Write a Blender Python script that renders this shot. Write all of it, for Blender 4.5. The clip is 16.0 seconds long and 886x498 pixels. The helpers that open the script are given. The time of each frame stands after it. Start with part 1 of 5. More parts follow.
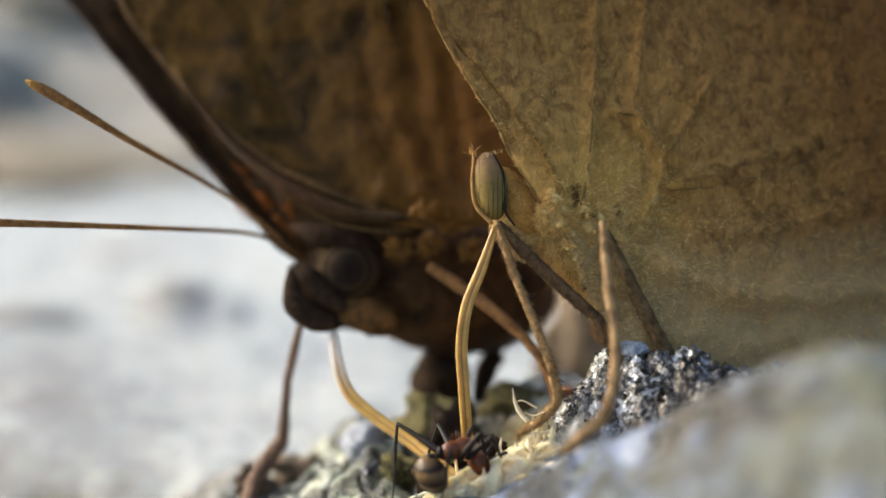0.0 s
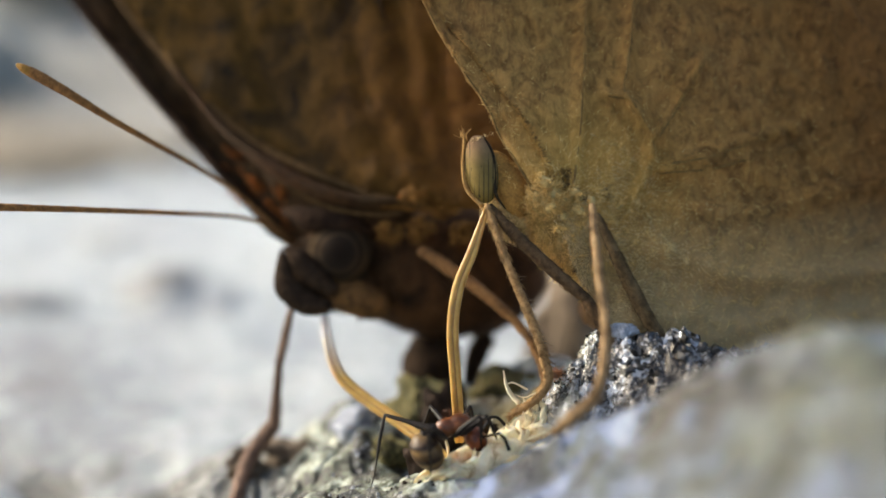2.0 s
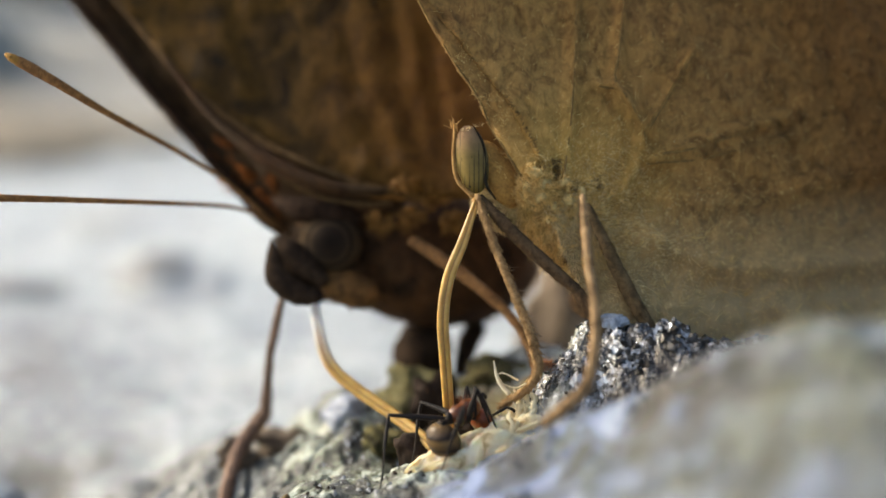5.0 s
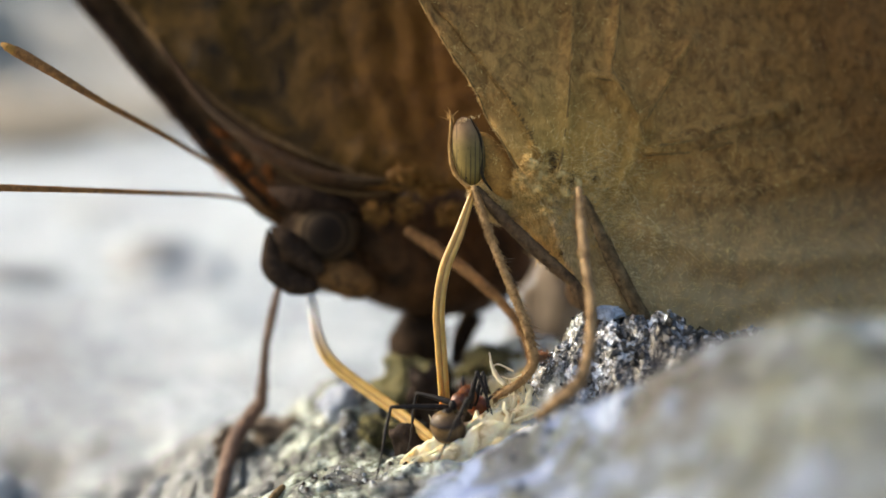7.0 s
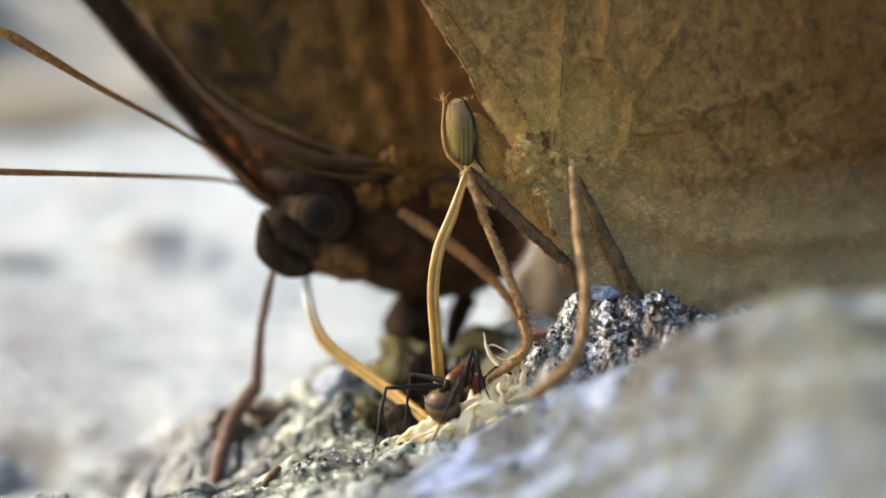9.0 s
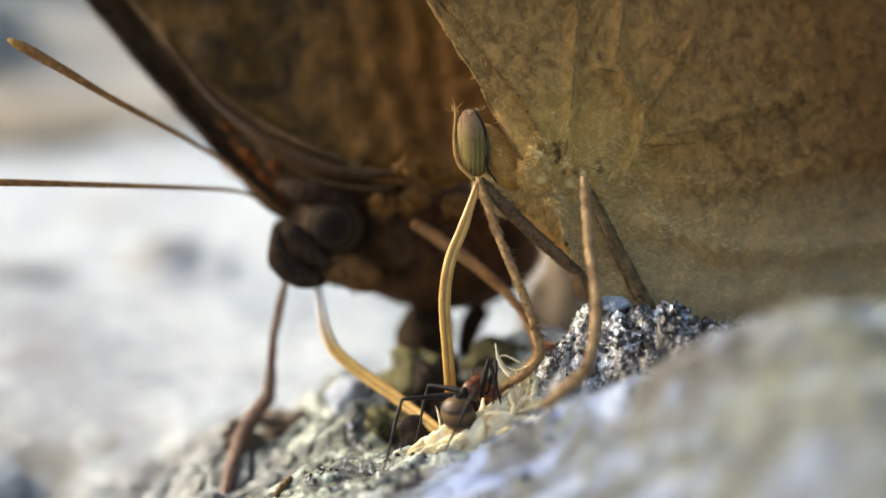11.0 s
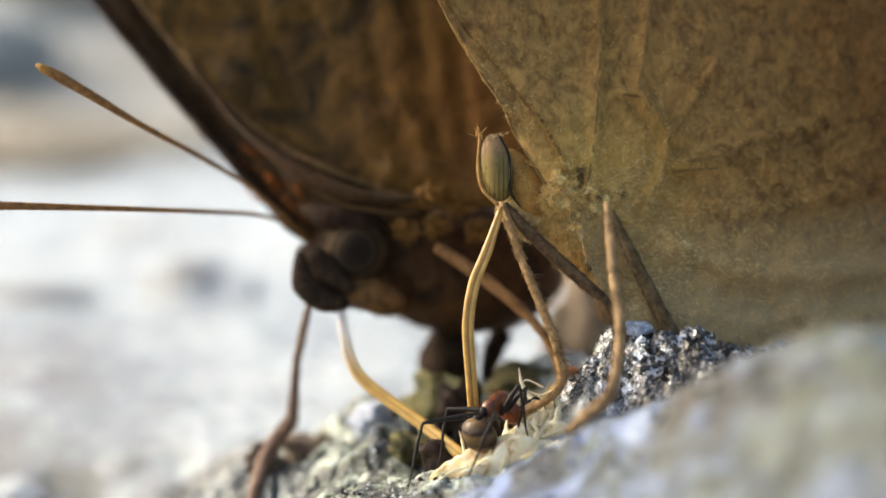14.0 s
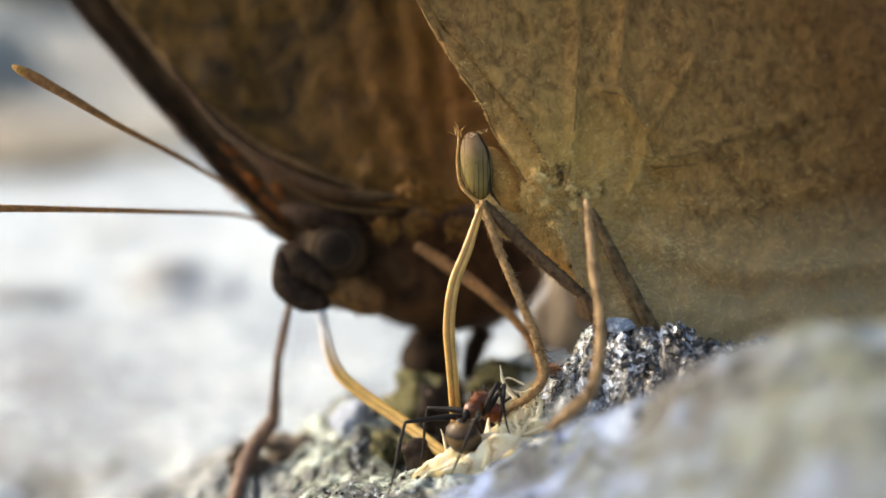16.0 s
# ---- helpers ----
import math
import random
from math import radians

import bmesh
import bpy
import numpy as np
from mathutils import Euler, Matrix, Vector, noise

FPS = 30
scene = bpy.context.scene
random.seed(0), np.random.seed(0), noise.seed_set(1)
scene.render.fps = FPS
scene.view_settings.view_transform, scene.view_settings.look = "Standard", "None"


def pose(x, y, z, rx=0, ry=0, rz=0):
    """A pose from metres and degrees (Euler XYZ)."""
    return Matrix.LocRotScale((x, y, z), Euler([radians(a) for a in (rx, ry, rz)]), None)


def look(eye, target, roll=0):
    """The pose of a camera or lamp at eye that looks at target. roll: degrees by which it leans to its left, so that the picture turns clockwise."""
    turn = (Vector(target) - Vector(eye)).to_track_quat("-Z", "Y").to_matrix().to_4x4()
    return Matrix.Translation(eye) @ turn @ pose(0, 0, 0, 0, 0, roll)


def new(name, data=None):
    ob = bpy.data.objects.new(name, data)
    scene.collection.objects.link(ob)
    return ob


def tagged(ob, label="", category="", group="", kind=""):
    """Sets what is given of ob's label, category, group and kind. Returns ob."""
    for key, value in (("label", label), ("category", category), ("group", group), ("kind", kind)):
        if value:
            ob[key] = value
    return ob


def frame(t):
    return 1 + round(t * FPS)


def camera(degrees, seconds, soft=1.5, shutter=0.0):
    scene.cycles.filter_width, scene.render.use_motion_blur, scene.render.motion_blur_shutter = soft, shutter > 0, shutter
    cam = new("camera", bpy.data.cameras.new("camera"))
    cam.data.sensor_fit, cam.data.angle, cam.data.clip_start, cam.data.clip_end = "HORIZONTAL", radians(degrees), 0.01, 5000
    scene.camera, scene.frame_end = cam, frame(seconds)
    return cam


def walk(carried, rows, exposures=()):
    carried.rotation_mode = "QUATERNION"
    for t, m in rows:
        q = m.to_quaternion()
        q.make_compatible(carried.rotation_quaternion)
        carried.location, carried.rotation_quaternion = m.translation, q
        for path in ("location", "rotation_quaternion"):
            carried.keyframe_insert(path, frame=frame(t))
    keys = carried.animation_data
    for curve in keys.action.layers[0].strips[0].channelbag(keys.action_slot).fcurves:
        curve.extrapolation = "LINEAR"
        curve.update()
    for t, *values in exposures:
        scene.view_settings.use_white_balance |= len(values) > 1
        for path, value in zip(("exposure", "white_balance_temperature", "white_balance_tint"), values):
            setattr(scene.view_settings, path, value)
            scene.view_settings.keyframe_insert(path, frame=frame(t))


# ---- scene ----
# ---- camera ----
PATH = [
    (0.0, -0.377, -50.040, 20.438, 77.977, -0.375, 0.151),
    (0.5, -0.287, -50.088, 20.407, 77.838, -0.378, 0.364),
    (1.0, -0.263, -50.157, 20.403, 77.750, -0.442, 0.556),
    (1.5, -0.226, -50.044, 20.452, 77.488, -0.334, 0.510),
    (2.0, -0.405, -50.265, 20.300, 77.457, -0.321, -0.283),
    (2.5, -0.283, -50.212, 20.329, 77.275, -0.245, -0.353),
    (3.0, -0.318, -50.239, 20.377, 77.169, -0.236, -0.433),
    (3.5, -0.216, -50.157, 20.403, 77.224, -0.297, -0.099),
    (4.0, -0.282, -50.247, 20.364, 77.335, -0.152, -0.295),
    (4.5, -0.225, -50.136, 20.499, 77.017, -0.263, -0.418),
    (7.0, -0.239, -50.110, 20.994, 75.943, -0.606, -0.612),
    (7.5, -0.364, -50.062, 20.767, 75.662, -0.324, -1.351),
    (8.0, -0.183, -50.094, 20.941, 75.107, -0.353, -1.075),
    (8.5, -0.173, -50.190, 20.869, 75.217, -0.344, -0.969),
    (11.0, 0.041, -50.360, 20.694, 75.965, -0.136, -0.188),
    (11.5, -0.104, -50.311, 20.947, 75.874, -0.165, -0.222),
    (12.0, -0.155, -50.381, 20.910, 75.928, -0.199, -0.152),
    (12.5, -0.000, -50.300, 20.800, 76.000, -0.000, -0.000),
    (13.0, -0.150, -50.345, 20.926, 76.059, 0.014, 0.099),
    (13.5, -0.013, -50.352, 20.684, 76.703, -0.001, 0.463),
    (14.0, -0.082, -50.458, 20.791, 76.917, -0.069, 0.681),
    (14.5, -0.017, -50.399, 20.782, 76.941, 0.057, 0.569),
    (15.0, 0.050, -50.439, 20.706, 77.107, 0.213, 0.348),
    (15.5, 0.038, -50.450, 20.728, 77.033, 0.225, 0.162),
    (16.0, -0.049, -50.414, 20.817, 76.814, 0.253, -0.211),
]
cam = camera(36.0, 16.0, soft=1.7)
cam.data.dof.use_dof = True
cam.data.dof.focus_distance = 0.0535
cam.data.dof.aperture_fstop = 20.0
walk(cam, [(t, pose(x * 0.001, y * 0.001, z * 0.001, rx, ry, rz)) for t, x, y, z, rx, ry, rz in PATH],
     exposures=[(0.0, 1.38, 6900, 5), (4.5, 1.38, 6900, 5), (7.0, 1.48, 6900, 5), (8.0, 1.52, 6900, 5), (11.0, 1.57, 6900, 5), (14.0, 1.62, 6900, 5), (16.0, 1.64, 6900, 5)])

# ---- light: open sky and a high sun behind the insects ----
SUN_ELEVATION, SUN_AZIMUTH = 29.0, 290.0
world = bpy.data.worlds.new("sky")
scene.world = world
world.use_nodes = True
wn = world.node_tree
sky = wn.nodes.new("ShaderNodeTexSky")
sky.sky_type, sky.sun_disc = "NISHITA", False
sky.air_density, sky.dust_density = 0.8, 4.0
sky.sun_elevation, sky.sun_rotation = radians(SUN_ELEVATION), radians(SUN_AZIMUTH)
wn.links.new(sky.outputs[0], wn.nodes["Background"].inputs["Color"])
wn.nodes["Background"].inputs["Strength"].default_value = 0.15
sun = new("sun", bpy.data.lights.new("sun", "SUN"))
sun.data.energy, sun.data.angle, sun.data.color = 1.3, radians(1.5), (0.94, 0.97, 1.0)
az, el = radians(SUN_AZIMUTH), radians(SUN_ELEVATION)
sun.matrix_world = look((math.sin(az) * math.cos(el), math.cos(az) * math.cos(el), math.sin(el)), (0, 0, 0))

# ---- mesh helpers; all shapes are given in millimetres ----
MM = 0.001


class Geo:
    """Gathers vertices and faces in millimetres."""

    def __init__(self):
        self.v, self.f = [], []

    def add(self, verts, faces):
        n = len(self.v)
        self.v.extend([tuple(p) for p in verts])
        self.f.extend([tuple(i + n for i in q) for q in faces])
        return self


def to_mesh(name, geo, material, shift=(0, 0, 0), smooth=True):
    me = bpy.data.meshes.new(name)
    v = (np.array(geo.v, dtype=float) - np.array(shift)) * MM
    me.from_pydata(v.tolist(), [], geo.f)
    me.materials.append(material)
    if smooth:
        me.polygons.foreach_set("use_smooth", [True] * len(me.polygons))
    me.update()
    return me


def thing(name, base, label, category, group="", kind=""):
    """An Empty at its base, in millimetres, that parents its parts."""
    ob = new(name)
    ob.empty_display_size = 0.001
    ob.location = Vector(base) * MM
    ob["base"] = [float(c) for c in base]
    return tagged(ob, label, category, group, kind)


def part(name, geo, material, parent, label="", smooth=True, kind=""):
    root = parent
    while root.parent:
        root = root.parent
    shift = tuple(root["base"]) if "base" in root else tuple(c / MM for c in root.location)
    ob = new(name, to_mesh(name, geo, material, shift, smooth))
    ob.parent = parent
    return tagged(ob, label, kind=kind)


def spline(points, n):
    """n points on a smooth curve through the given ones."""
    p = np.array(points, dtype=float)
    p = np.vstack([2 * p[0] - p[1], p, 2 * p[-1] - p[-2]])
    out = []
    for s in np.linspace(0, len(points) - 1 - 1e-9, n):
        i = int(s)
        t = s - i
        a, b, c, d = p[i], p[i + 1], p[i + 2], p[i + 3]
        out.append(0.5 * (2 * b + (c - a) * t + (2 * a - 5 * b + 4 * c - d) * t * t + (3 * b - a - 3 * c + d) * t ** 3))
    return np.array(out)


def tube(geo, points, radii, seg=10, steps=24, wobble=0.0, flat=1.0, rnd=None, ring=None):
    """A tapered limb along a smooth curve, closed at both ends. ring: swelling of the radius along its length."""
    c = spline(points, steps)
    r = np.interp(np.linspace(0, 1, steps), np.linspace(0, 1, len(radii)), radii)
    if ring is not None:
        r = r * ring(np.linspace(0, 1, steps))
    d = np.gradient(c, axis=0)
    d /= np.linalg.norm(d, axis=1)[:, None] + 1e-12
    side = np.cross(d[0], (0.0, 0.31, 0.95))
    verts, faces = [], []
    rnd = rnd or random.Random(3)
    for i in range(steps):
        side = side - d[i] * side.dot(d[i])
        side /= np.linalg.norm(side) + 1e-12
        up = np.cross(d[i], side)
        for k in range(seg):
            a = 2 * math.pi * k / seg
            q = r[i] * (1 + wobble * rnd.uniform(-1, 1))
            verts.append(c[i] + side * math.cos(a) * q + up * math.sin(a) * q * flat)
    for i in range(steps - 1):
        for k in range(seg):
            a, b = i * seg + k, i * seg + (k + 1) % seg
            faces.append((a, b, b + seg, a + seg))
    n = len(verts)
    verts += [c[0] - d[0] * r[0] * 0.6, c[-1] + d[-1] * r[-1] * 0.6]
    for k in range(seg):
        faces.append((n, (k + 1) % seg, k))
        faces.append((n + 1, n - seg + k, n - seg + (k + 1) % seg))
    return geo.add(verts, faces)


def axes_from(along, facing=(0, -1, 0)):
    """Three unit axes: the first along, the third nearest to facing."""
    a = Vector(along).normalized()
    b = Vector(facing).cross(a).normalized()
    return np.array([a, b, a.cross(b)])


def blob(geo, centre, sizes, axes=None, nu=28, nv=18, shape=None):
    """An ellipsoid, reshaped by shape(unit direction) -> factor."""
    axes = np.eye(3) if axes is None else np.array(axes)
    verts, faces = [], []
    for j in range(1, nv):
        th = math.pi * j / nv
        for i in range(nu):
            ph = 2 * math.pi * i / nu
            u = (math.cos(th), math.sin(th) * math.cos(ph), math.sin(th) * math.sin(ph))
            k = shape(u) if shape else 1.0
            verts.append(np.array(centre) + k * (axes[0] * u[0] * sizes[0] + axes[1] * u[1] * sizes[1] + axes[2] * u[2] * sizes[2]))
    for j in range(nv - 2):
        for i in range(nu):
            a, b = j * nu + i, j * nu + (i + 1) % nu
            faces.append((a, a + nu, b + nu, b))
    n = len(verts)
    verts.append(np.array(centre) + axes[0] * sizes[0] * (shape((1, 0, 0)) if shape else 1))
    verts.append(np.array(centre) - axes[0] * sizes[0] * (shape((-1, 0, 0)) if shape else 1))
    for i in range(nu):
        faces.append((n, i, (i + 1) % nu))
        faces.append((n + 1, n - nu + (i + 1) % nu, n - nu + i))
    return geo.add(verts, faces)


def hair(geo, base, way, length, width, rnd, bend=0.25):
    """One tapered three-sided hair with a bend."""
    w = Vector(way).normalized()
    s = w.orthogonal().normalized()
    t = w.cross(s)
    off = Vector((rnd.uniform(-1, 1), rnd.uniform(-1, 1), rnd.uniform(-1, 1))) * bend * length
    b = Vector(base)
    mid = b + w * length * 0.55 + off * 0.3
    tip = b + w * length + off
    v = []
    for c, k in ((b, 1.0), (mid, 0.7)):
        for i in range(3):
            a = 2 * math.pi * i / 3
            v.append(c + (s * math.cos(a) + t * math.sin(a)) * width * k)
    v.append(tip)
    geo.add(v, [(0, 1, 4, 3), (1, 2, 5, 4), (2, 0, 3, 5), (3, 4, 6), (4, 5, 6), (5, 3, 6)])


def lattice(x, y, seed):
    h = np.sin(x * 127.1 + y * 311.7 + seed * 74.7) * 43758.5453
    return h - np.floor(h)


def value_noise(x, y, seed=0):
    """Smooth noise from -1 to 1."""
    xi, yi = np.floor(x), np.floor(y)
    u, v = x - xi, y - yi
    u, v = u * u * (3 - 2 * u), v * v * (3 - 2 * v)
    a, b = lattice(xi, yi, seed), lattice(xi + 1, yi, seed)
    c, d = lattice(xi, yi + 1, seed), lattice(xi + 1, yi + 1, seed)
    return 2 * ((a * (1 - u) + b * u) * (1 - v) + (c * (1 - u) + d * u) * v) - 1


def fbm(x, y, octaves=4, seed=0):
    out, amp = 0 * x, 1.0
    for o in range(octaves):
        out = out + amp * value_noise(x * 2 ** o + 17.3 * o, y * 2 ** o - 9.1 * o, seed + o)
        amp *= 0.5
    return out


def cells(x, y, seed=0):
    """Distance to the nearest and second nearest of scattered seeds, and a number for each cell."""
    xi, yi = np.floor(x), np.floor(y)
    f1, f2, cid = np.full_like(x, 9.0), np.full_like(x, 9.0), np.zeros_like(x)
    for i in (-1, 0, 1):
        for j in (-1, 0, 1):
            px = xi + i + lattice(xi + i, yi + j, seed)
            py = yi + j + lattice(xi + i, yi + j, seed + 11)
            d = np.hypot(px - x, py - y)
            near = d < f1
            f2 = np.where(near, f1, np.minimum(f2, d))
            cid = np.where(near, lattice(xi + i, yi + j, seed + 23), cid)
            f1 = np.where(near, d, f1)
    return f1, f2, cid


def ease(a, b, x):
    t = np.clip((x - a) / (b - a), 0, 1)
    return t * t * (3 - 2 * t)


# ---- materials ----
def material(name, rough=0.6, spec=0.5, metal=0.0):
    m = bpy.data.materials.new(name)
    m.use_nodes = True
    b = m.node_tree.nodes["Principled BSDF"]
    b.inputs["Roughness"].default_value = rough
    b.inputs["Specular IOR Level"].default_value = spec
    b.inputs["Metallic"].default_value = metal
    return m, m.node_tree, b


def node(nt, kind, **values):
    n = nt.nodes.new(kind)
    for k, v in values.items():
        n.inputs[k.replace("_", " ")].default_value = v
    return n


def coords(nt, scale=(1, 1, 1), turn=(0, 0, 0)):
    """Object coordinates, in millimetres."""
    tc = nt.nodes.new("ShaderNodeTexCoord")
    mp = nt.nodes.new("ShaderNodeMapping")
    mp.inputs["Scale"].default_value = [1000.0 * s for s in scale]
    mp.inputs["Rotation"].default_value = [radians(a) for a in turn]
    nt.links.new(tc.outputs["Object"], mp.inputs["Vector"])
    return mp.outputs[0]


def noise_tex(nt, vec, scale, detail=5.0, rough=0.6, distort=0.0):
    n = node(nt, "ShaderNodeTexNoise", Scale=scale, Detail=detail, Roughness=rough, Distortion=distort)
    nt.links.new(vec, n.inputs["Vector"])
    return n.outputs["Fac"]


def ramp(nt, fac, stops):
    r = nt.nodes.new("ShaderNodeValToRGB")
    while len(r.color_ramp.elements) < len(stops):
        r.color_ramp.elements.new(0.5)
    for e, (p, c) in zip(r.color_ramp.elements, stops):
        e.position = p
        e.color = (*c, 1.0) if len(c) == 3 else c
    nt.links.new(fac, r.inputs["Fac"])
    return r.outputs["Color"]


def grey(a):
    return (a, a, a)


def mix(nt, fac, a, b, mode="MIX"):
    m = nt.nodes.new("ShaderNodeMix")
    m.data_type, m.blend_type = "RGBA", mode
    for slot, val in ((0, fac), (6, a), (7, b)):
        if isinstance(val, (int, float)):
            m.inputs[slot].default_value = val
        elif isinstance(val, tuple):
            m.inputs[slot].default_value = (*val, 1.0)
        else:
            nt.links.new(val, m.inputs[slot])
    return m.outputs[2]


def bump(nt, b, height, dist_mm, strength=1.0):
    n = nt.nodes.new("ShaderNodeBump")
    n.inputs["Strength"].default_value = strength
    n.inputs["Distance"].default_value = dist_mm * MM
    nt.links.new(height, n.inputs["Height"])
    nt.links.new(n.outputs[0], b.inputs["Normal"])


def zone(nt, centre, sizes, soft=0.45):
    """1 inside an ellipse on the rock, in millimetres, fading outwards."""
    tc = nt.nodes.new("ShaderNodeTexCoord")
    mp = nt.nodes.new("ShaderNodeMapping")
    mp.inputs["Scale"].default_value = (1000.0 / sizes[0], 1000.0 / sizes[1], 0.0)
    mp.inputs["Location"].default_value = (-centre[0] / sizes[0], -centre[1] / sizes[1], 0.0)
    nt.links.new(tc.outputs["Object"], mp.inputs["Vector"])
    ln = nt.nodes.new("ShaderNodeVectorMath")
    ln.operation = "LENGTH"
    nt.links.new(mp.outputs[0], ln.inputs[0])
    return ramp(nt, ln.outputs["Value"], [(1.0 - soft, grey(1.0)), (1.0, grey(0.0))])


def rock_material():
    """Pale lichen-grown rock with dark specks, stained in larger patches, and wet and glassy in two places. Shade of
    the foreground and below the crest is put into its colour.
    """
    m, nt, b = material("lichen_rock", 0.6, 0.5)
    v = coords(nt)
    big = noise_tex(nt, v, 0.11, 5, 0.6)
    mid = noise_tex(nt, v, 0.42, 6, 0.62, 0.6)
    fine = noise_tex(nt, v, 2.4, 7, 0.72)
    lichen = ramp(nt, mid, [(0.36, (0.02, 0.019, 0.017)), (0.44, (0.15, 0.145, 0.13)), (0.51, (0.46, 0.48, 0.50)), (0.57, (0.35, 0.37, 0.33)), (0.65, (0.58, 0.59, 0.61)), (0.76, (0.27, 0.255, 0.235))])
    speck = ramp(nt, fine, [(0.36, grey(0.12)), (0.48, grey(0.85)), (0.66, grey(1.2))])
    c = mix(nt, 0.85, lichen, speck, "MULTIPLY")
    patch = ramp(nt, big, [(0.33, (0.34, 0.31, 0.27)), (0.43, (0.80, 0.80, 0.76)), (0.52, (1.0, 1.0, 1.0)), (0.60, (0.95, 0.97, 0.92)), (0.68, (0.66, 0.58, 0.47))])
    c = mix(nt, 0.85, c, patch, "MULTIPLY")
    hue = ramp(nt, noise_tex(nt, v, 0.6, 4, 0.6, 0.5), [(0.34, (0.62, 0.53, 0.37)), (0.44, (1.0, 0.97, 0.90)), (0.52, (1.0, 1.02, 1.0)), (0.59, (0.80, 0.92, 0.70)), (0.68, (0.92, 0.96, 1.16))])
    c = mix(nt, 1.0, c, hue, "MULTIPLY")
    bent = node(nt, "ShaderNodeTexNoise", Scale=0.7, Detail=4.0)
    nt.links.new(v, bent.inputs["Vector"])
    split = node(nt, "ShaderNodeTexVoronoi", Scale=0.62)
    split.feature = "DISTANCE_TO_EDGE"
    nt.links.new(mix(nt, 1.0, v, bent.outputs["Color"], "ADD"), split.inputs["Vector"])
    crack = ramp(nt, split.outputs["Distance"], [(0.012, grey(1.0)), (0.07, grey(0.0))])
    crack = mix(nt, 1.0, crack, ramp(nt, noise_tex(nt, v, 0.5, 2, 0.5), [(0.46, grey(0.0)), (0.54, grey(1.0))]), "MULTIPLY")
    c = mix(nt, crack, c, (0.014, 0.013, 0.012))
    glass = noise_tex(nt, v, 2.4, 6, 0.7, 0.5)
    warp = node(nt, "ShaderNodeTexNoise", Scale=2.0, Detail=3.0)
    nt.links.new(v, warp.inputs["Vector"])
    push = mix(nt, 0.35, v, warp.outputs["Color"], "ADD")
    grain = node(nt, "ShaderNodeTexVoronoi", Scale=6.0)
    nt.links.new(push, grain.inputs["Vector"])
    tone = nt.nodes.new("ShaderNodeSeparateXYZ")
    nt.links.new(grain.outputs["Color"], tone.inputs[0])
    tone = mix(nt, 0.6, tone.outputs[0], ramp(nt, noise_tex(nt, v, 1.5, 5, 0.65, 0.4), [(0.34, grey(0.0)), (0.66, grey(1.0))]))
    # grains vary in tone; the palest stops also hold the wet sparkle as colour
    wet_c = ramp(nt, tone, [(0.34, (0.008, 0.008, 0.008)), (0.44, (0.06, 0.055, 0.05)), (0.52, (0.20, 0.18, 0.165)), (0.62, (0.37, 0.355, 0.35)), (0.76, (0.70, 0.71, 0.74))])
    # ground beyond the insects whitened: its sunlit glare is put into the colour
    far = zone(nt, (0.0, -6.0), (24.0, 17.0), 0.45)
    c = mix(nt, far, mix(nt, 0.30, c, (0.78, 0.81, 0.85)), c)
    sandy = zone(nt, (-52.0, 145.0), (70.0, 58.0), 0.5)
    c = mix(nt, sandy, c, mix(nt, 0.75, c, (0.21, 0.175, 0.125)))
    dull = mix(nt, 1.0, zone(nt, (-27.0, 24.0), (13.0, 24.0), 0.7), ramp(nt, noise_tex(nt, v, 0.16, 3, 0.6), [(0.40, grey(1.0)), (0.60, grey(0.35))]), "MULTIPLY")
    c = mix(nt, dull, c, (0.20, 0.185, 0.18))
    dirt = mix(nt, 1.0, zone(nt, (-18.5, 14.0), (10.0, 5.5), 0.6), ramp(nt, noise_tex(nt, v, 0.30, 3, 0.6, 0.3), [(0.42, grey(1.0)), (0.56, grey(0.2))]), "MULTIPLY")
    c = mix(nt, dirt, c, (0.12, 0.108, 0.088))
    wet = mix(nt, 1.0, zone(nt, (8.6, 0.2), (4.3, 1.9), 0.3), zone(nt, (4.9, 1.0), (1.6, 1.1)), "LIGHTEN")
    # foreground rock: mottled stone, dimmed and blued to hold skylit shade in its colour
    shaded_fore = ramp(nt, mid, [(0.34, (0.05, 0.05, 0.055)), (0.43, (0.17, 0.175, 0.195)), (0.50, (0.31, 0.32, 0.35)), (0.57, (0.24, 0.22, 0.16)), (0.64, (0.38, 0.385, 0.41)), (0.75, (0.20, 0.19, 0.18))])
    shaded_fore = mix(nt, 0.75, mix(nt, 0.8, shaded_fore, speck, "MULTIPLY"), patch, "MULTIPLY")
    shaded_fore = mix(nt, 1.0, shaded_fore, (0.64, 0.66, 0.74), "MULTIPLY")
    blot = ramp(nt, noise_tex(nt, v, 0.33, 3, 0.55, 0.3), [(0.36, (0.42, 0.43, 0.47)), (0.48, (1.0, 0.95, 0.83)), (0.54, (0.85, 0.86, 0.92)), (0.64, (1.7, 1.75, 1.95))])
    shaded_fore = mix(nt, 1.0, shaded_fore, blot, "MULTIPLY")
    stones = ramp(nt, noise_tex(nt, v, 0.50, 2, 0.5, 0.4), [(0.38, (0.010, 0.010, 0.010)), (0.44, (0.070, 0.070, 0.040)), (0.49, (0.100, 0.120, 0.205)), (0.54, (0.082, 0.090, 0.050)), (0.59, (0.19, 0.22, 0.36)), (0.66, (0.34, 0.375, 0.48))])
    ochre = ramp(nt, noise_tex(nt, v, 0.45, 3, 0.55, 0.5), [(0.38, (0.022, 0.020, 0.013)), (0.45, (0.078, 0.074, 0.036)), (0.52, (0.175, 0.165, 0.095)), (0.57, (0.085, 0.086, 0.062)), (0.64, (0.27, 0.285, 0.315))])
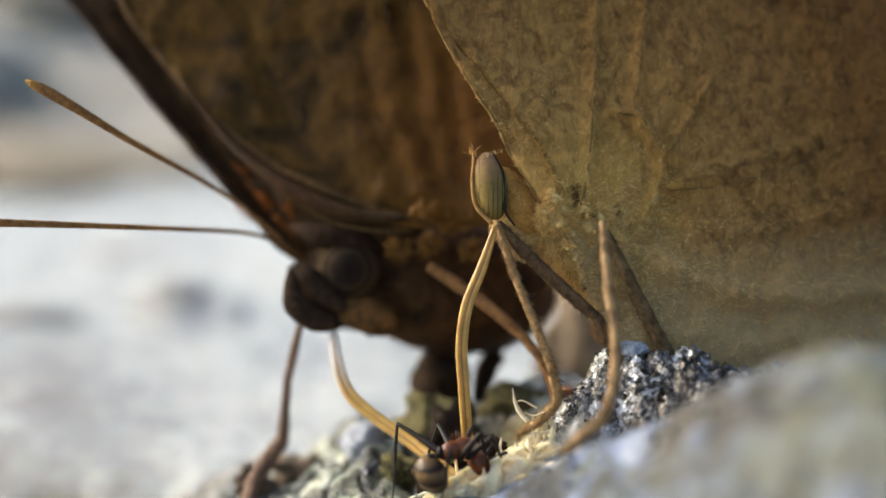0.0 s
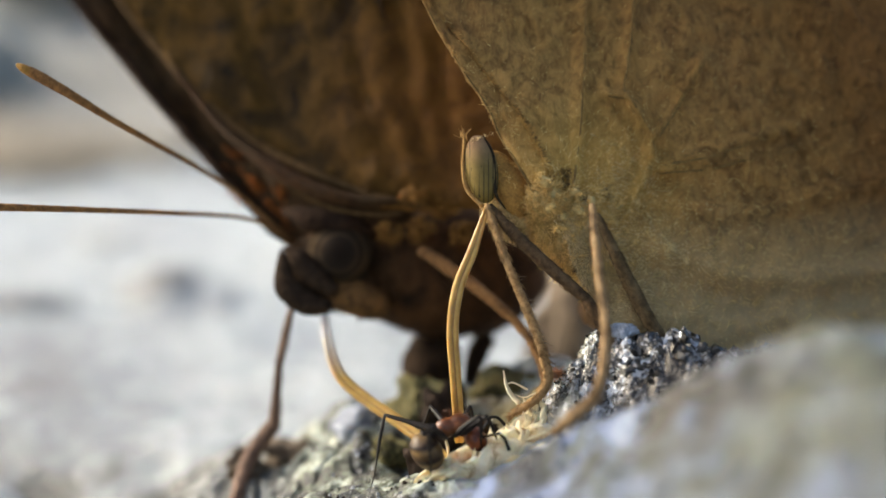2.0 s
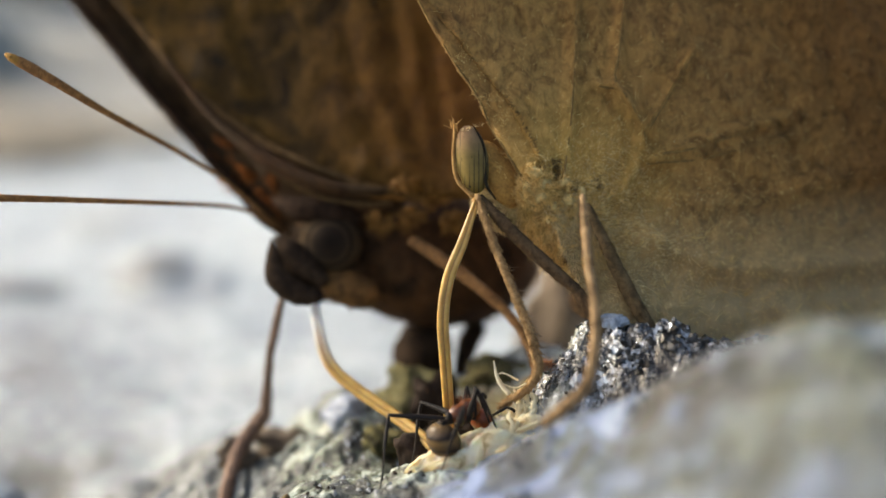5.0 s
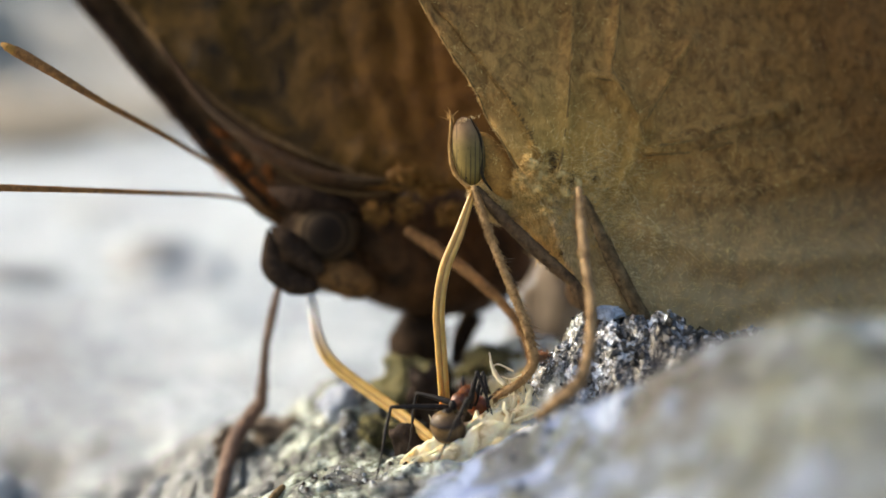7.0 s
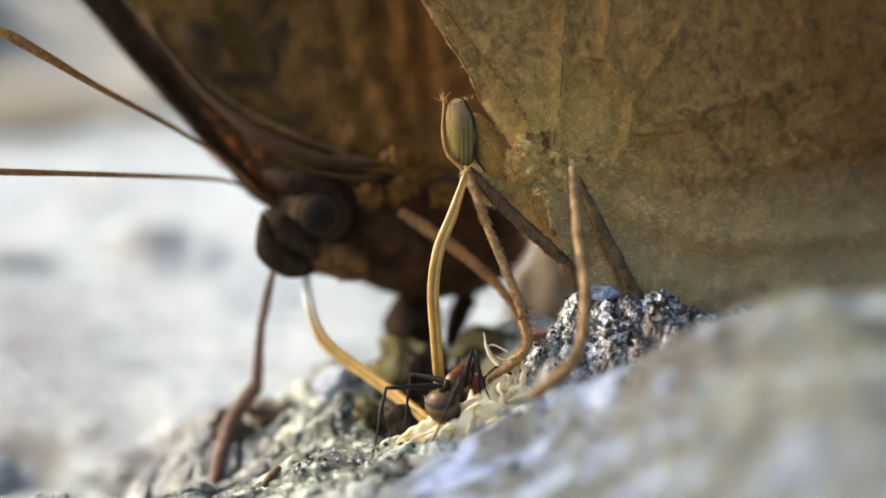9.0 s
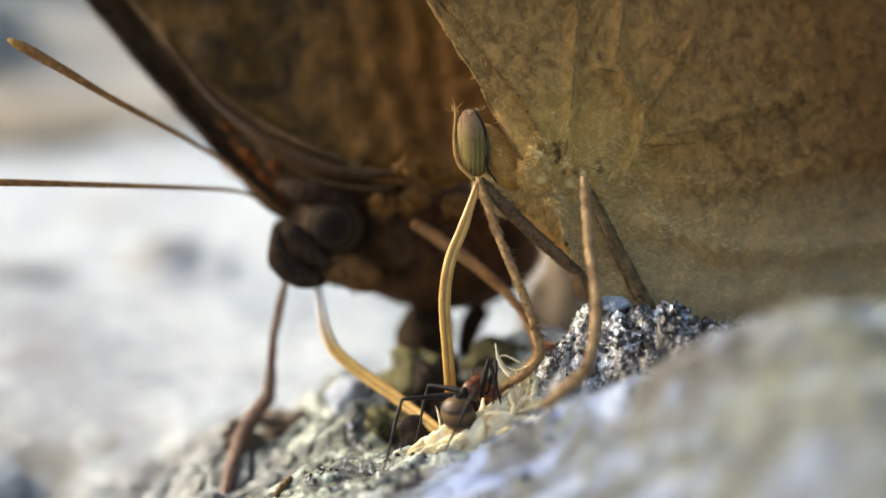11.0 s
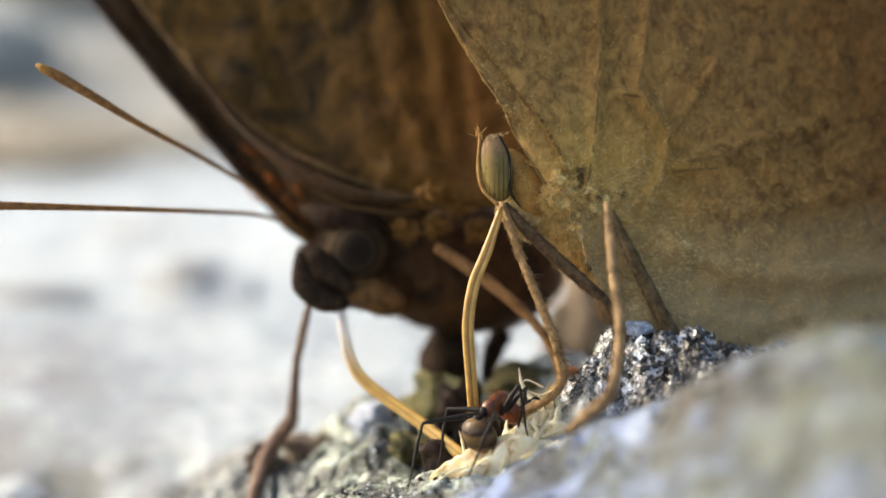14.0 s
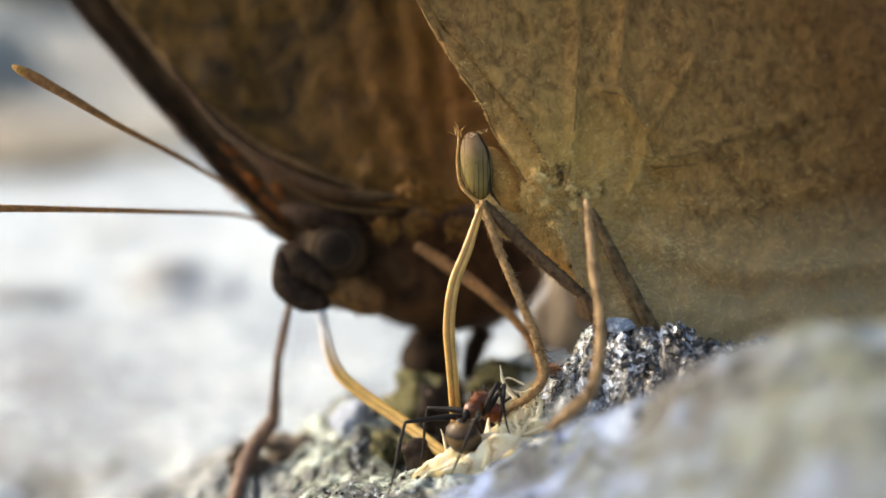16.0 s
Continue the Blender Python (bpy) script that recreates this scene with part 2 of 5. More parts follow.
    stones = mix(nt, zone(nt, (16.0, -14.0), (11.5, 11.0), 0.7), stones, ochre)
    shaded_fore = mix(nt, 1.0, mix(nt, 0.8, shaded_fore, stones), (0.90, 0.955, 0.96), "MULTIPLY")
    c = mix(nt, zone(nt, (10.0, -12.5), (15.5, 14.0), 0.25), c, shaded_fore)
    stain = mix(nt, 1.0, zone(nt, (-1.4, 0.9), (3.6, 1.7), 0.7), zone(nt, (2.2, 3.6), (4.6, 4.2), 0.5), "LIGHTEN")
    c = mix(nt, stain, c, mix(nt, 0.75, c, (0.42, 0.31, 0.11)))
    pale = zone(nt, (3.4, -1.3), (3.0, 1.9), 0.6)
    c = mix(nt, pale, c, mix(nt, 0.5, c, (0.66, 0.63, 0.60)))
    # shade in the hollow under the wet crest, painted nearly black
    crest_shade = mix(nt, 1.0, zone(nt, (8.8, -0.9), (4.4, 1.0), 0.5), zone(nt, (4.6, 1.0), (0.9, 0.6), 0.6), "LIGHTEN")
    crest_shade = mix(nt, 1.0, crest_shade, ramp(nt, glass, [(0.40, grey(1.0)), (0.58, grey(0.25))]), "MULTIPLY")
    c = mix(nt, crest_shade, c, (0.016, 0.014, 0.013))
    slab = zone(nt, (-4.4, 4.0), (6.4, 11.0), 0.3)
    lichen_tone = mix(nt, 0.35, noise_tex(nt, v, 0.5, 6, 0.65, 0.7), fine)
    crust_c = ramp(nt, lichen_tone, [(0.42, (0.010, 0.009, 0.008)), (0.48, (0.06, 0.055, 0.035)), (0.525, (0.20, 0.22, 0.145)), (0.56, (0.56, 0.60, 0.52)), (0.60, (0.26, 0.23, 0.13)), (0.66, (0.06, 0.048, 0.03)), (0.74, (0.40, 0.40, 0.33))])
    c = mix(nt, slab, c, mix(nt, 0.92, c, crust_c))
    earth = mix(nt, 1.0, zone(nt, (-9.6, 5.5), (3.8, 9.0), 0.5), zone(nt, (-12.8, 11.5), (4.4, 5.0), 0.4), "LIGHTEN")
    c = mix(nt, earth, c, mix(nt, 0.85, c, ramp(nt, noise_tex(nt, v, 0.6, 4, 0.6), [(0.42, (0.045, 0.040, 0.033)), (0.52, (0.10, 0.092, 0.078)), (0.62, (0.24, 0.235, 0.22))])))
    # brownish shadow on the swell, painted as a dark mottled patch
    swell_shade = mix(nt, 1.0, zone(nt, (8.6, -11.4), (3.2, 2.6), 0.8), ramp(nt, noise_tex(nt, v, 0.7, 3, 0.6), [(0.40, grey(1.0)), (0.62, grey(0.3))]), "MULTIPLY")
    c = mix(nt, swell_shade, c, (0.045, 0.038, 0.030))
    # blue tint of skylit shade painted on the near swell
    blue_shade = zone(nt, (1.6, -5.2), (4.6, 4.6), 0.6)
    c = mix(nt, blue_shade, c, mix(nt, 1.0, c, (0.66, 0.72, 0.90), "MULTIPLY"))
    # second painted shadow, in the dip before the crest
    shade_streak = mix(nt, 1.0, zone(nt, (7.4, -9.2), (2.3, 1.5), 0.7), ramp(nt, noise_tex(nt, v, 0.8, 2, 0.5), [(0.42, grey(1.0)), (0.60, grey(0.4))]), "MULTIPLY")
    c = mix(nt, shade_streak, c, (0.06, 0.048, 0.036))
    c = mix(nt, wet, c, wet_c)
    # more painted shade along the crest's lower face
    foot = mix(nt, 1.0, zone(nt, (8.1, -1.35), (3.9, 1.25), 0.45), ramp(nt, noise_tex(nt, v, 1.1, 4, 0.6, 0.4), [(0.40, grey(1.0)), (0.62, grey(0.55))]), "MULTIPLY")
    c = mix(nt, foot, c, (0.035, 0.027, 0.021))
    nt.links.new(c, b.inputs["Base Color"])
    damp = ramp(nt, noise_tex(nt, v, 0.55, 4, 0.55), [(0.42, grey(0.22)), (0.60, grey(0.75))])
    nt.links.new(mix(nt, wet, damp, grey(0.09)), b.inputs["Roughness"])
    nt.links.new(mix(nt, 1.0, wet, grey(0.5), "MULTIPLY"), b.inputs["Coat Weight"])
    nt.links.new(mix(nt, 1.0, wet, grey(0.05), "MULTIPLY"), b.inputs["Metallic"])
    h = mix(nt, wet, mix(nt, 0.5, mid, fine), mix(nt, 0.5, tone, grain.outputs["Distance"]))
    bump(nt, b, h, 0.40, 0.9)
    return m


def wet_stone_material():
    m, nt, b = material("wet_crystal", 0.2, 0.7, 0.1)
    v = coords(nt)
    c = ramp(nt, noise_tex(nt, v, 2.2, 5, 0.7), [(0.42, (0.010, 0.010, 0.011)), (0.51, (0.07, 0.068, 0.066)), (0.59, (0.22, 0.22, 0.225)), (0.72, (0.62, 0.63, 0.66))])
    nt.links.new(c, b.inputs["Base Color"])
    b.inputs["Coat Weight"].default_value = 0.7
    bump(nt, b, noise_tex(nt, v, 4.0, 4, 0.6), 0.14, 0.8)
    return m


def wing_material(name, light, dark, tint, low, transl, root=None, patch=None, grain=1.25, swirl=0.9):
    """Scaled wing membrane: mottled at two sizes, with streaks of fine scales, and some light coming through. root and
    low put lens falloff and bounced light into the colour.
    """
    m, nt, b = material(name, 0.75, 0.12)
    v = coords(nt)
    vs = coords(nt, (1.0, 1.0, 0.35), (0, 35, 0))
    mott = noise_tex(nt, v, grain, 7, 0.66, swirl)
    strk = noise_tex(nt, vs, 3.4, 5, 0.7, 0.8)
    zone = noise_tex(nt, v, 0.13, 3, 0.5)
    c = ramp(nt, mott, [(0.32, dark), (0.44, tuple(0.55 * p + 0.45 * q for p, q in zip(light, dark))), (0.54, light), (0.72, tuple(1.15 * p for p in light))])
    c = mix(nt, ramp(nt, zone, [(0.42, grey(0)), (0.62, grey(0.6))]), c, mix(nt, 0.5, c, tint), "MIX")
    c = mix(nt, 0.7, c, ramp(nt, strk, [(0.34, grey(0.45)), (0.52, grey(1.0)), (0.7, grey(1.25))]), "MULTIPLY")
    if patch:
        d = nt.nodes.new("ShaderNodeVectorMath")
        d.operation = "DISTANCE"
        d.inputs[1].default_value = patch[0]
        nt.links.new(v, d.inputs[0])
        k = nt.nodes.new("ShaderNodeMapRange")
        k.inputs["From Min"].default_value, k.inputs["From Max"].default_value = patch[1], 0.0
        k.inputs["To Max"].default_value = 0.7
        nt.links.new(d.outputs["Value"], k.inputs["Value"])
        c = mix(nt, k.outputs[0], c, mix(nt, 0.6, c, patch[2]))
    # darker away from the root: lens falloff put into the wing colour
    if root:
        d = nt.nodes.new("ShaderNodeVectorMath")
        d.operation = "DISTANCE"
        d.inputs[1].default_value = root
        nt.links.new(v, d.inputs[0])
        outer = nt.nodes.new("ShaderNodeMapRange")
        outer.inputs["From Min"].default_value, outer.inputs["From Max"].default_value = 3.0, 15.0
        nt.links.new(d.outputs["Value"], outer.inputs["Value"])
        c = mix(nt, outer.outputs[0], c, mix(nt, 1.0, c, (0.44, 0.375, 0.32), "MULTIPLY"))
    # tinted towards the bottom: light bounced off the rock, held in the colour
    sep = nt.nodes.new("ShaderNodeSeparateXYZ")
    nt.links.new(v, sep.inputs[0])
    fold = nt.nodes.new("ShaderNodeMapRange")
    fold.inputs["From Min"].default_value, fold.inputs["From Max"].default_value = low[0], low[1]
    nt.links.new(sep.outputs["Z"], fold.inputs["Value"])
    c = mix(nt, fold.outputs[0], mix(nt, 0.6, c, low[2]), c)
    nt.links.new(c, b.inputs["Base Color"])
    bump(nt, b, mix(nt, 0.5, mott, strk), 0.30, 0.9)
    tr = nt.nodes.new("ShaderNodeBsdfTranslucent")
    nt.links.new(mix(nt, 1.0, c, (1.0, 0.62, 0.3), "MULTIPLY"), tr.inputs["Color"])
    ms = nt.nodes.new("ShaderNodeMixShader")
    ms.inputs[0].default_value = transl
    nt.links.new(b.outputs[0], ms.inputs[1])
    nt.links.new(tr.outputs[0], ms.inputs[2])
    nt.links.new(ms.outputs[0], nt.nodes["Material Output"].inputs["Surface"])
    return m


def fuzzy_material(name, light, dark, scale=2.0, rough=0.75, spec=0.12, bump_mm=0.1):
    m, nt, b = material(name, rough, spec)
    v = coords(nt)
    n = noise_tex(nt, v, scale, 6, 0.7, 0.5)
    f = noise_tex(nt, v, scale * 6, 4, 0.7)
    c = mix(nt, 0.6, ramp(nt, n, [(0.34, dark), (0.66, light)]), ramp(nt, f, [(0.35, grey(0.5)), (0.6, grey(1.15))]), "MULTIPLY")
    nt.links.new(c, b.inputs["Base Color"])
    bump(nt, b, mix(nt, 0.5, n, f), bump_mm, 0.8)
    return m


def moss_material():
    """Rock overgrown with yellowish moss, pale lichen and dark gaps."""
    m, nt, b = material("mossy_stone", 0.85, 0.15)
    v = coords(nt)
    n = noise_tex(nt, v, 0.75, 6, 0.7, 0.8)
    f = noise_tex(nt, v, 6.0, 4, 0.7)
    c = ramp(nt, mix(nt, 0.25, n, f), [(0.39, (0.014, 0.012, 0.007)), (0.46, (0.085, 0.074, 0.030)), (0.52, (0.24, 0.20, 0.085)), (0.57, (0.10, 0.09, 0.045)), (0.65, (0.42, 0.42, 0.30))])
    nt.links.new(c, b.inputs["Base Color"])
    bump(nt, b, mix(nt, 0.5, n, f), 0.5, 1.0)
    return m


def hair_material(name, light, dark, rough=0.7):
    """For joined hairs and grains: each one its own tone."""
    m, nt, b = material(name, rough, 0.12)
    g = nt.nodes.new("ShaderNodeNewGeometry")
    nt.links.new(ramp(nt, g.outputs["Random Per Island"], [(0.0, dark), (1.0, light)]), b.inputs["Base Color"])
    return m


def proboscis_material(name, pale_from=None, pale_to=None):
    """Golden horn; towards the head it may fade to a whitish tone, between two heights in millimetres."""
    m, nt, b = material(name, 0.36, 0.45)
    v = coords(nt)
    n = noise_tex(nt, v, 1.6, 4, 0.6)
    c = ramp(nt, n, [(0.3, (0.32, 0.182, 0.040)), (0.7, (0.49, 0.30, 0.075))])
    if pale_to is not None:
        sep = nt.nodes.new("ShaderNodeSeparateXYZ")
        nt.links.new(v, sep.inputs[0])
        k = nt.nodes.new("ShaderNodeMapRange")
        k.inputs["From Min"].default_value, k.inputs["From Max"].default_value = pale_from, pale_to
        nt.links.new(sep.outputs["Z"], k.inputs["Value"])
        c = mix(nt, k.outputs[0], c, (0.46, 0.46, 0.44))
    nt.links.new(c, b.inputs["Base Color"])
    b.inputs["Subsurface Weight"].default_value = 0.25
    b.inputs["Subsurface Radius"].default_value = (0.0006, 0.0003, 0.0001)
    b.inputs["Subsurface Scale"].default_value = 1.0
    return m


def eye_striped_material():
    """Pinkish grey eye with thin dark upright streaks over its middle and a few black dots."""
    m, nt, b = material("striped_eye", 0.7, 0.06)
    v = coords(nt, (1, 1, 0.06), (0, 8, 0))
    w = node(nt, "ShaderNodeTexWave", Scale=1.75, Distortion=0.5, Detail=2.0, Detail_Scale=1.2)
    w.bands_direction = "X"
    nt.links.new(v, w.inputs["Vector"])
    soft = noise_tex(nt, coords(nt), 1.3, 4, 0.6)
    sep = nt.nodes.new("ShaderNodeSeparateXYZ")
    nt.links.new(coords(nt), sep.inputs[0])
    k = nt.nodes.new("ShaderNodeMapRange")
    k.inputs["From Min"].default_value, k.inputs["From Max"].default_value = 7.9, 10.7
    nt.links.new(sep.outputs["Z"], k.inputs["Value"])
    c = ramp(nt, k.outputs[0], [(0.0, (0.25, 0.165, 0.035)), (0.22, (0.165, 0.115, 0.034)), (0.60, (0.150, 0.104, 0.036)), (0.90, (0.21, 0.125, 0.066))])
    c = mix(nt, 0.6, c, ramp(nt, soft, [(0.35, grey(0.6)), (0.65, grey(1.2))]), "MULTIPLY")
    line = ramp(nt, w.outputs["Fac"], [(0.06, grey(0.9)), (0.20, grey(0.0))])
    line = mix(nt, 1.0, line, ramp(nt, noise_tex(nt, coords(nt, (1, 1, 0.5)), 1.0, 3, 0.5), [(0.41, grey(0.0)), (0.54, grey(1.0))]), "MULTIPLY")
    c = mix(nt, line, c, (0.05, 0.034, 0.018))
    spots = noise_tex(nt, coords(nt, (1, 1, 0.5)), 6.0, 1, 0.5)
    c = mix(nt, ramp(nt, spots, [(0.27, grey(0.95)), (0.31, grey(0.0))]), c, (0.015, 0.012, 0.010))
    nt.links.new(c, b.inputs["Base Color"])
    return m


def eye_ringed_material(centre):
    """Dark eye with paler rings round its middle."""
    m, nt, b = material("ringed_eye", 0.9, 0.04)
    tc = nt.nodes.new("ShaderNodeTexCoord")
    d = nt.nodes.new("ShaderNodeVectorMath")
    d.operation = "DISTANCE"
    nt.links.new(tc.outputs["Object"], d.inputs[0])
    d.inputs[1].default_value = [c * MM for c in centre]
    k = nt.nodes.new("ShaderNodeMath")
    k.operation, k.inputs[1].default_value = "MULTIPLY", 1000.0 / 2.0
    nt.links.new(d.outputs["Value"], k.inputs[0])
    c = ramp(nt, k.outputs[0], [(0.0, (0.012, 0.008, 0.006)), (0.34, (0.02, 0.014, 0.010)), (0.42, (0.042, 0.028, 0.017)), (0.52, (0.018, 0.012, 0.008)), (0.66, (0.055, 0.037, 0.021)), (0.80, (0.028, 0.018, 0.010)), (0.92, (0.042, 0.027, 0.015))])
    nt.links.new(c, b.inputs["Base Color"])
    return m


def gaster_material():
    """Bronze-brown banded abdomen with a silky sheen."""
    m, nt, b = material("ant_gaster", 0.46, 0.3)
    tc = nt.nodes.new("ShaderNodeTexCoord")
    sep = nt.nodes.new("ShaderNodeSeparateXYZ")
    mp = nt.nodes.new("ShaderNodeMapping")
    mp.inputs["Scale"].default_value = (1000, 1000, 1000)
    nt.links.new(tc.outputs["Object"], mp.inputs["Vector"])
    nt.links.new(mp.outputs[0], sep.inputs[0])
    w = nt.nodes.new("ShaderNodeMath")
    w.operation = "MULTIPLY_ADD"
    w.inputs[1].default_value, w.inputs[2].default_value = -0.30, 5.0
    nt.links.new(sep.outputs["X"], w.inputs[0])
    s = nt.nodes.new("ShaderNodeMath")
    s.operation = "MULTIPLY_ADD"
    s.inputs[1].default_value = 0.95
    nt.links.new(sep.outputs["Z"], s.inputs[0])
    nt.links.new(w.outputs[0], s.inputs[2])
    fr = nt.nodes.new("ShaderNodeMath")
    fr.operation = "FRACT"
    sc = nt.nodes.new("ShaderNodeMath")
    sc.operation, sc.inputs[1].default_value = "MULTIPLY", 1.7
    nt.links.new(s.outputs[0], sc.inputs[0])
    nt.links.new(sc.outputs[0], fr.inputs[0])
    c = ramp(nt, fr.outputs[0], [(0.0, (0.012, 0.006, 0.004)), (0.10, (0.018, 0.009, 0.005)), (0.20, (0.042, 0.021, 0.009)), (0.78, (0.155, 0.092, 0.034)), (0.97, (0.06, 0.031, 0.012))])
    f = noise_tex(nt, mp.outputs[0], 14.0, 4, 0.7)
    c = mix(nt, 0.6, c, ramp(nt, f, [(0.35, grey(0.55)), (0.62, grey(1.2))]), "MULTIPLY")
    nt.links.new(c, b.inputs["Base Color"])
    return m


def pulp_material():
    m, nt, b = material("fruit_pulp", 0.4, 0.5)
    v = coords(nt)
    n = noise_tex(nt, v, 1.4, 6, 0.65, 0.8)
    c = ramp(nt, n, [(0.35, (0.44, 0.29, 0.13)), (0.45, (0.80, 0.63, 0.38)), (0.60, (0.92, 0.81, 0.58))])
    nt.links.new(c, b.inputs["Base Color"])
    b.inputs["Subsurface Weight"].default_value = 0.55
    b.inputs["Subsurface Radius"].default_value = (0.0008, 0.0006, 0.0003)
    b.inputs["Subsurface Scale"].default_value = 1.0
    bump(nt, b, noise_tex(nt, v, 4.0, 5, 0.7), 0.15, 0.9)
    return m


def plain_material(name, light, dark, rough, spec=0.5, scale=3.0):
    m, nt, b = material(name, rough, spec)
    n = noise_tex(nt, coords(nt), scale, 5, 0.65)
    nt.links.new(ramp(nt, n, [(0.32, dark), (0.68, light)]), b.inputs["Base Color"])
    bump(nt, b, n, 0.03, 0.5)
    return m


ROCK = rock_material()
WET = wet_stone_material()
WET_DARK = plain_material("wet_dark_stone", (0.05, 0.043, 0.036), (0.010, 0.009, 0.008), 0.25, 0.6, 2.0)
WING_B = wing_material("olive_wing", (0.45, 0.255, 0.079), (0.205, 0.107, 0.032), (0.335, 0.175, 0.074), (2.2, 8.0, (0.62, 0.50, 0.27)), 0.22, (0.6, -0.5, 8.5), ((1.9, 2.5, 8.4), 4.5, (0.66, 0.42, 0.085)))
WING_A = wing_material("rust_wing", (0.098, 0.050, 0.010), (0.014, 0.009, 0.005), (0.040, 0.026, 0.014), (-30.0, -20.0, (0.2, 0.1, 0.05)), 0.16, None,
                      (tuple(p - q for p, q in zip((0.15, 9.33, 13.60), (-0.62, 8.25, -0.66))), 6.5, (0.20, 0.075, 0.015)), 0.55, 0.7)
WING_A_DARK = wing_material("umber_wing", (0.045, 0.025, 0.010), (0.014, 0.008, 0.004), (0.10, 0.034, 0.010), (-30.0, -20.0, (0.2, 0.1, 0.05)), 0.10)
VEIN_DARK = plain_material("dark_vein", (0.25, 0.145, 0.05), (0.12, 0.068, 0.024), 0.9, 0.05)
VEIN_A = plain_material("brown_vein", (0.12, 0.068, 0.026), (0.05, 0.028, 0.012), 0.8, 0.1)
COSTA = plain_material("dark_costa", (0.035, 0.020, 0.012), (0.012, 0.007, 0.005), 0.9, 0.04)
FUR_B = hair_material("olive_fur", (1.0, 0.69, 0.26), (0.46, 0.265, 0.08))
FUR_PALE = hair_material("pale_olive_fur", (1.0, 0.75, 0.38), (0.34, 0.215, 0.085))
FUR_SHADE = hair_material("shaded_olive_fur", (0.20, 0.115, 0.04), (0.05, 0.028, 0.012))
FUR_A = hair_material("brown_fur", (0.15, 0.075, 0.03), (0.02, 0.011, 0.007))
SKIN_B = fuzzy_material("olive_body", (0.72, 0.50, 0.20), (0.24, 0.145, 0.045), 1.8)
SKIN_A = fuzzy_material("umber_body", (0.10, 0.046, 0.017), (0.012, 0.007, 0.004), 0.7)
HEAD_A = fuzzy_material("umber_head", (0.05, 0.032, 0.02), (0.012, 0.008, 0.006), 1.2, 0.9, 0.03)
LEG_TAN = fuzzy_material("tan_leg", (0.58, 0.345, 0.15), (0.22, 0.12, 0.045), 5.0, 0.7, 0.15, 0.16)
LEG_BROWN = fuzzy_material("brown_leg", (0.155, 0.090, 0.042), (0.045, 0.026, 0.013), 2.5, 0.7)
THIGH = fuzzy_material("olive_thigh", (0.22, 0.14, 0.065), (0.075, 0.046, 0.021), 2.5, 0.8)
RUST_LEG = fuzzy_material("rusty_leg", (0.30, 0.155, 0.06), (0.10, 0.048, 0.018), 2.5, 0.7)
LEG_SOFT = fuzzy_material("soft_brown_leg", (0.42, 0.265, 0.13), (0.17, 0.10, 0.046), 2.5, 0.75)
LEG_PINK = fuzzy_material("rosy_leg", (0.22, 0.132, 0.088), (0.085, 0.049, 0.033), 2.0, 0.55)
PALP = fuzzy_material("tan_palp", (0.48, 0.27, 0.09), (0.24, 0.12, 0.035), 3.0)
SPINE = plain_material("leg_spine", (0.26, 0.15, 0.07), (0.10, 0.055, 0.03), 0.5)
BROWN_STONE = fuzzy_material("brown_stone", (0.24, 0.18, 0.125), (0.035, 0.026, 0.019), 0.5, 0.85)
HORN = proboscis_material("proboscis_horn")
HORN_PALE = proboscis_material("pale_proboscis_horn", 3.3, 4.9)
GROOVE = plain_material("proboscis_groove", (0.30, 0.165, 0.042), (0.19, 0.10, 0.026), 0.5)
ANTENNA = fuzzy_material("antenna_brown", (0.30, 0.14, 0.045), (0.11, 0.048, 0.018), 4.0, 0.7)
ANT_TIP = plain_material("antenna_tip", (0.36, 0.18, 0.035), (0.18, 0.085, 0.018), 0.7, 0.2)
EYE_B = eye_striped_material()
EYE_RIM = plain_material("eye_rim", (0.03, 0.022, 0.012), (0.012, 0.009, 0.006), 0.8, 0.1)
TAWNY = fuzzy_material("tawny_hinge", (0.30, 0.14, 0.034), (0.05, 0.022, 0.007), 1.4)
RUST = fuzzy_material("rust_scales", (0.50, 0.15, 0.03), (0.18, 0.05, 0.012), 1.5)
PULP = pulp_material()
FIBRE = hair_material("pale_fibre", (0.92, 0.84, 0.60), (0.68, 0.52, 0.26), 0.4)
ANT_BLACK = plain_material("ant_leg_black", (0.020, 0.014, 0.011), (0.007, 0.005, 0.004), 0.55, 0.2)
ANT_RED = plain_material("ant_red", (0.25, 0.072, 0.014), (0.022, 0.007, 0.004), 0.38, 0.4, 1.7)
ANT_HEAD = plain_material("ant_head_red", (0.28, 0.062, 0.012), (0.03, 0.008, 0.004), 0.36, 0.4, 1.8)
GASTER = gaster_material()
MOSS_STONE = moss_material()
# for blackish flakes, and for bodies added where the hollow is in shade
STONE_AND_SHADE = fuzzy_material("stone_and_shade", (0.045, 0.029, 0.02), (0.010, 0.007, 0.005), 0.6, 0.9)
TAN_STONE = fuzzy_material("tan_stone", (0.25, 0.21, 0.155), (0.15, 0.122, 0.09), 0.12, 0.85)
HAIR_TAN = fuzzy_material("tan_head", (0.46, 0.24, 0.06), (0.24, 0.12, 0.03), 1.6)
TUFT_A = hair_material("tawny_fur", (0.40, 0.20, 0.052), (0.09, 0.042, 0.012))
TUFT = hair_material("rusty_tuft", (0.55, 0.24, 0.10), (0.22, 0.08, 0.035))
SAND_STONE = fuzzy_material("sand_stone", (0.27, 0.25, 0.215), (0.16, 0.15, 0.125), 0.05, 0.85)
PALE_STONE = fuzzy_material("pale_stone", (0.50, 0.50, 0.49), (0.30, 0.30, 0.29), 0.3, 0.85)
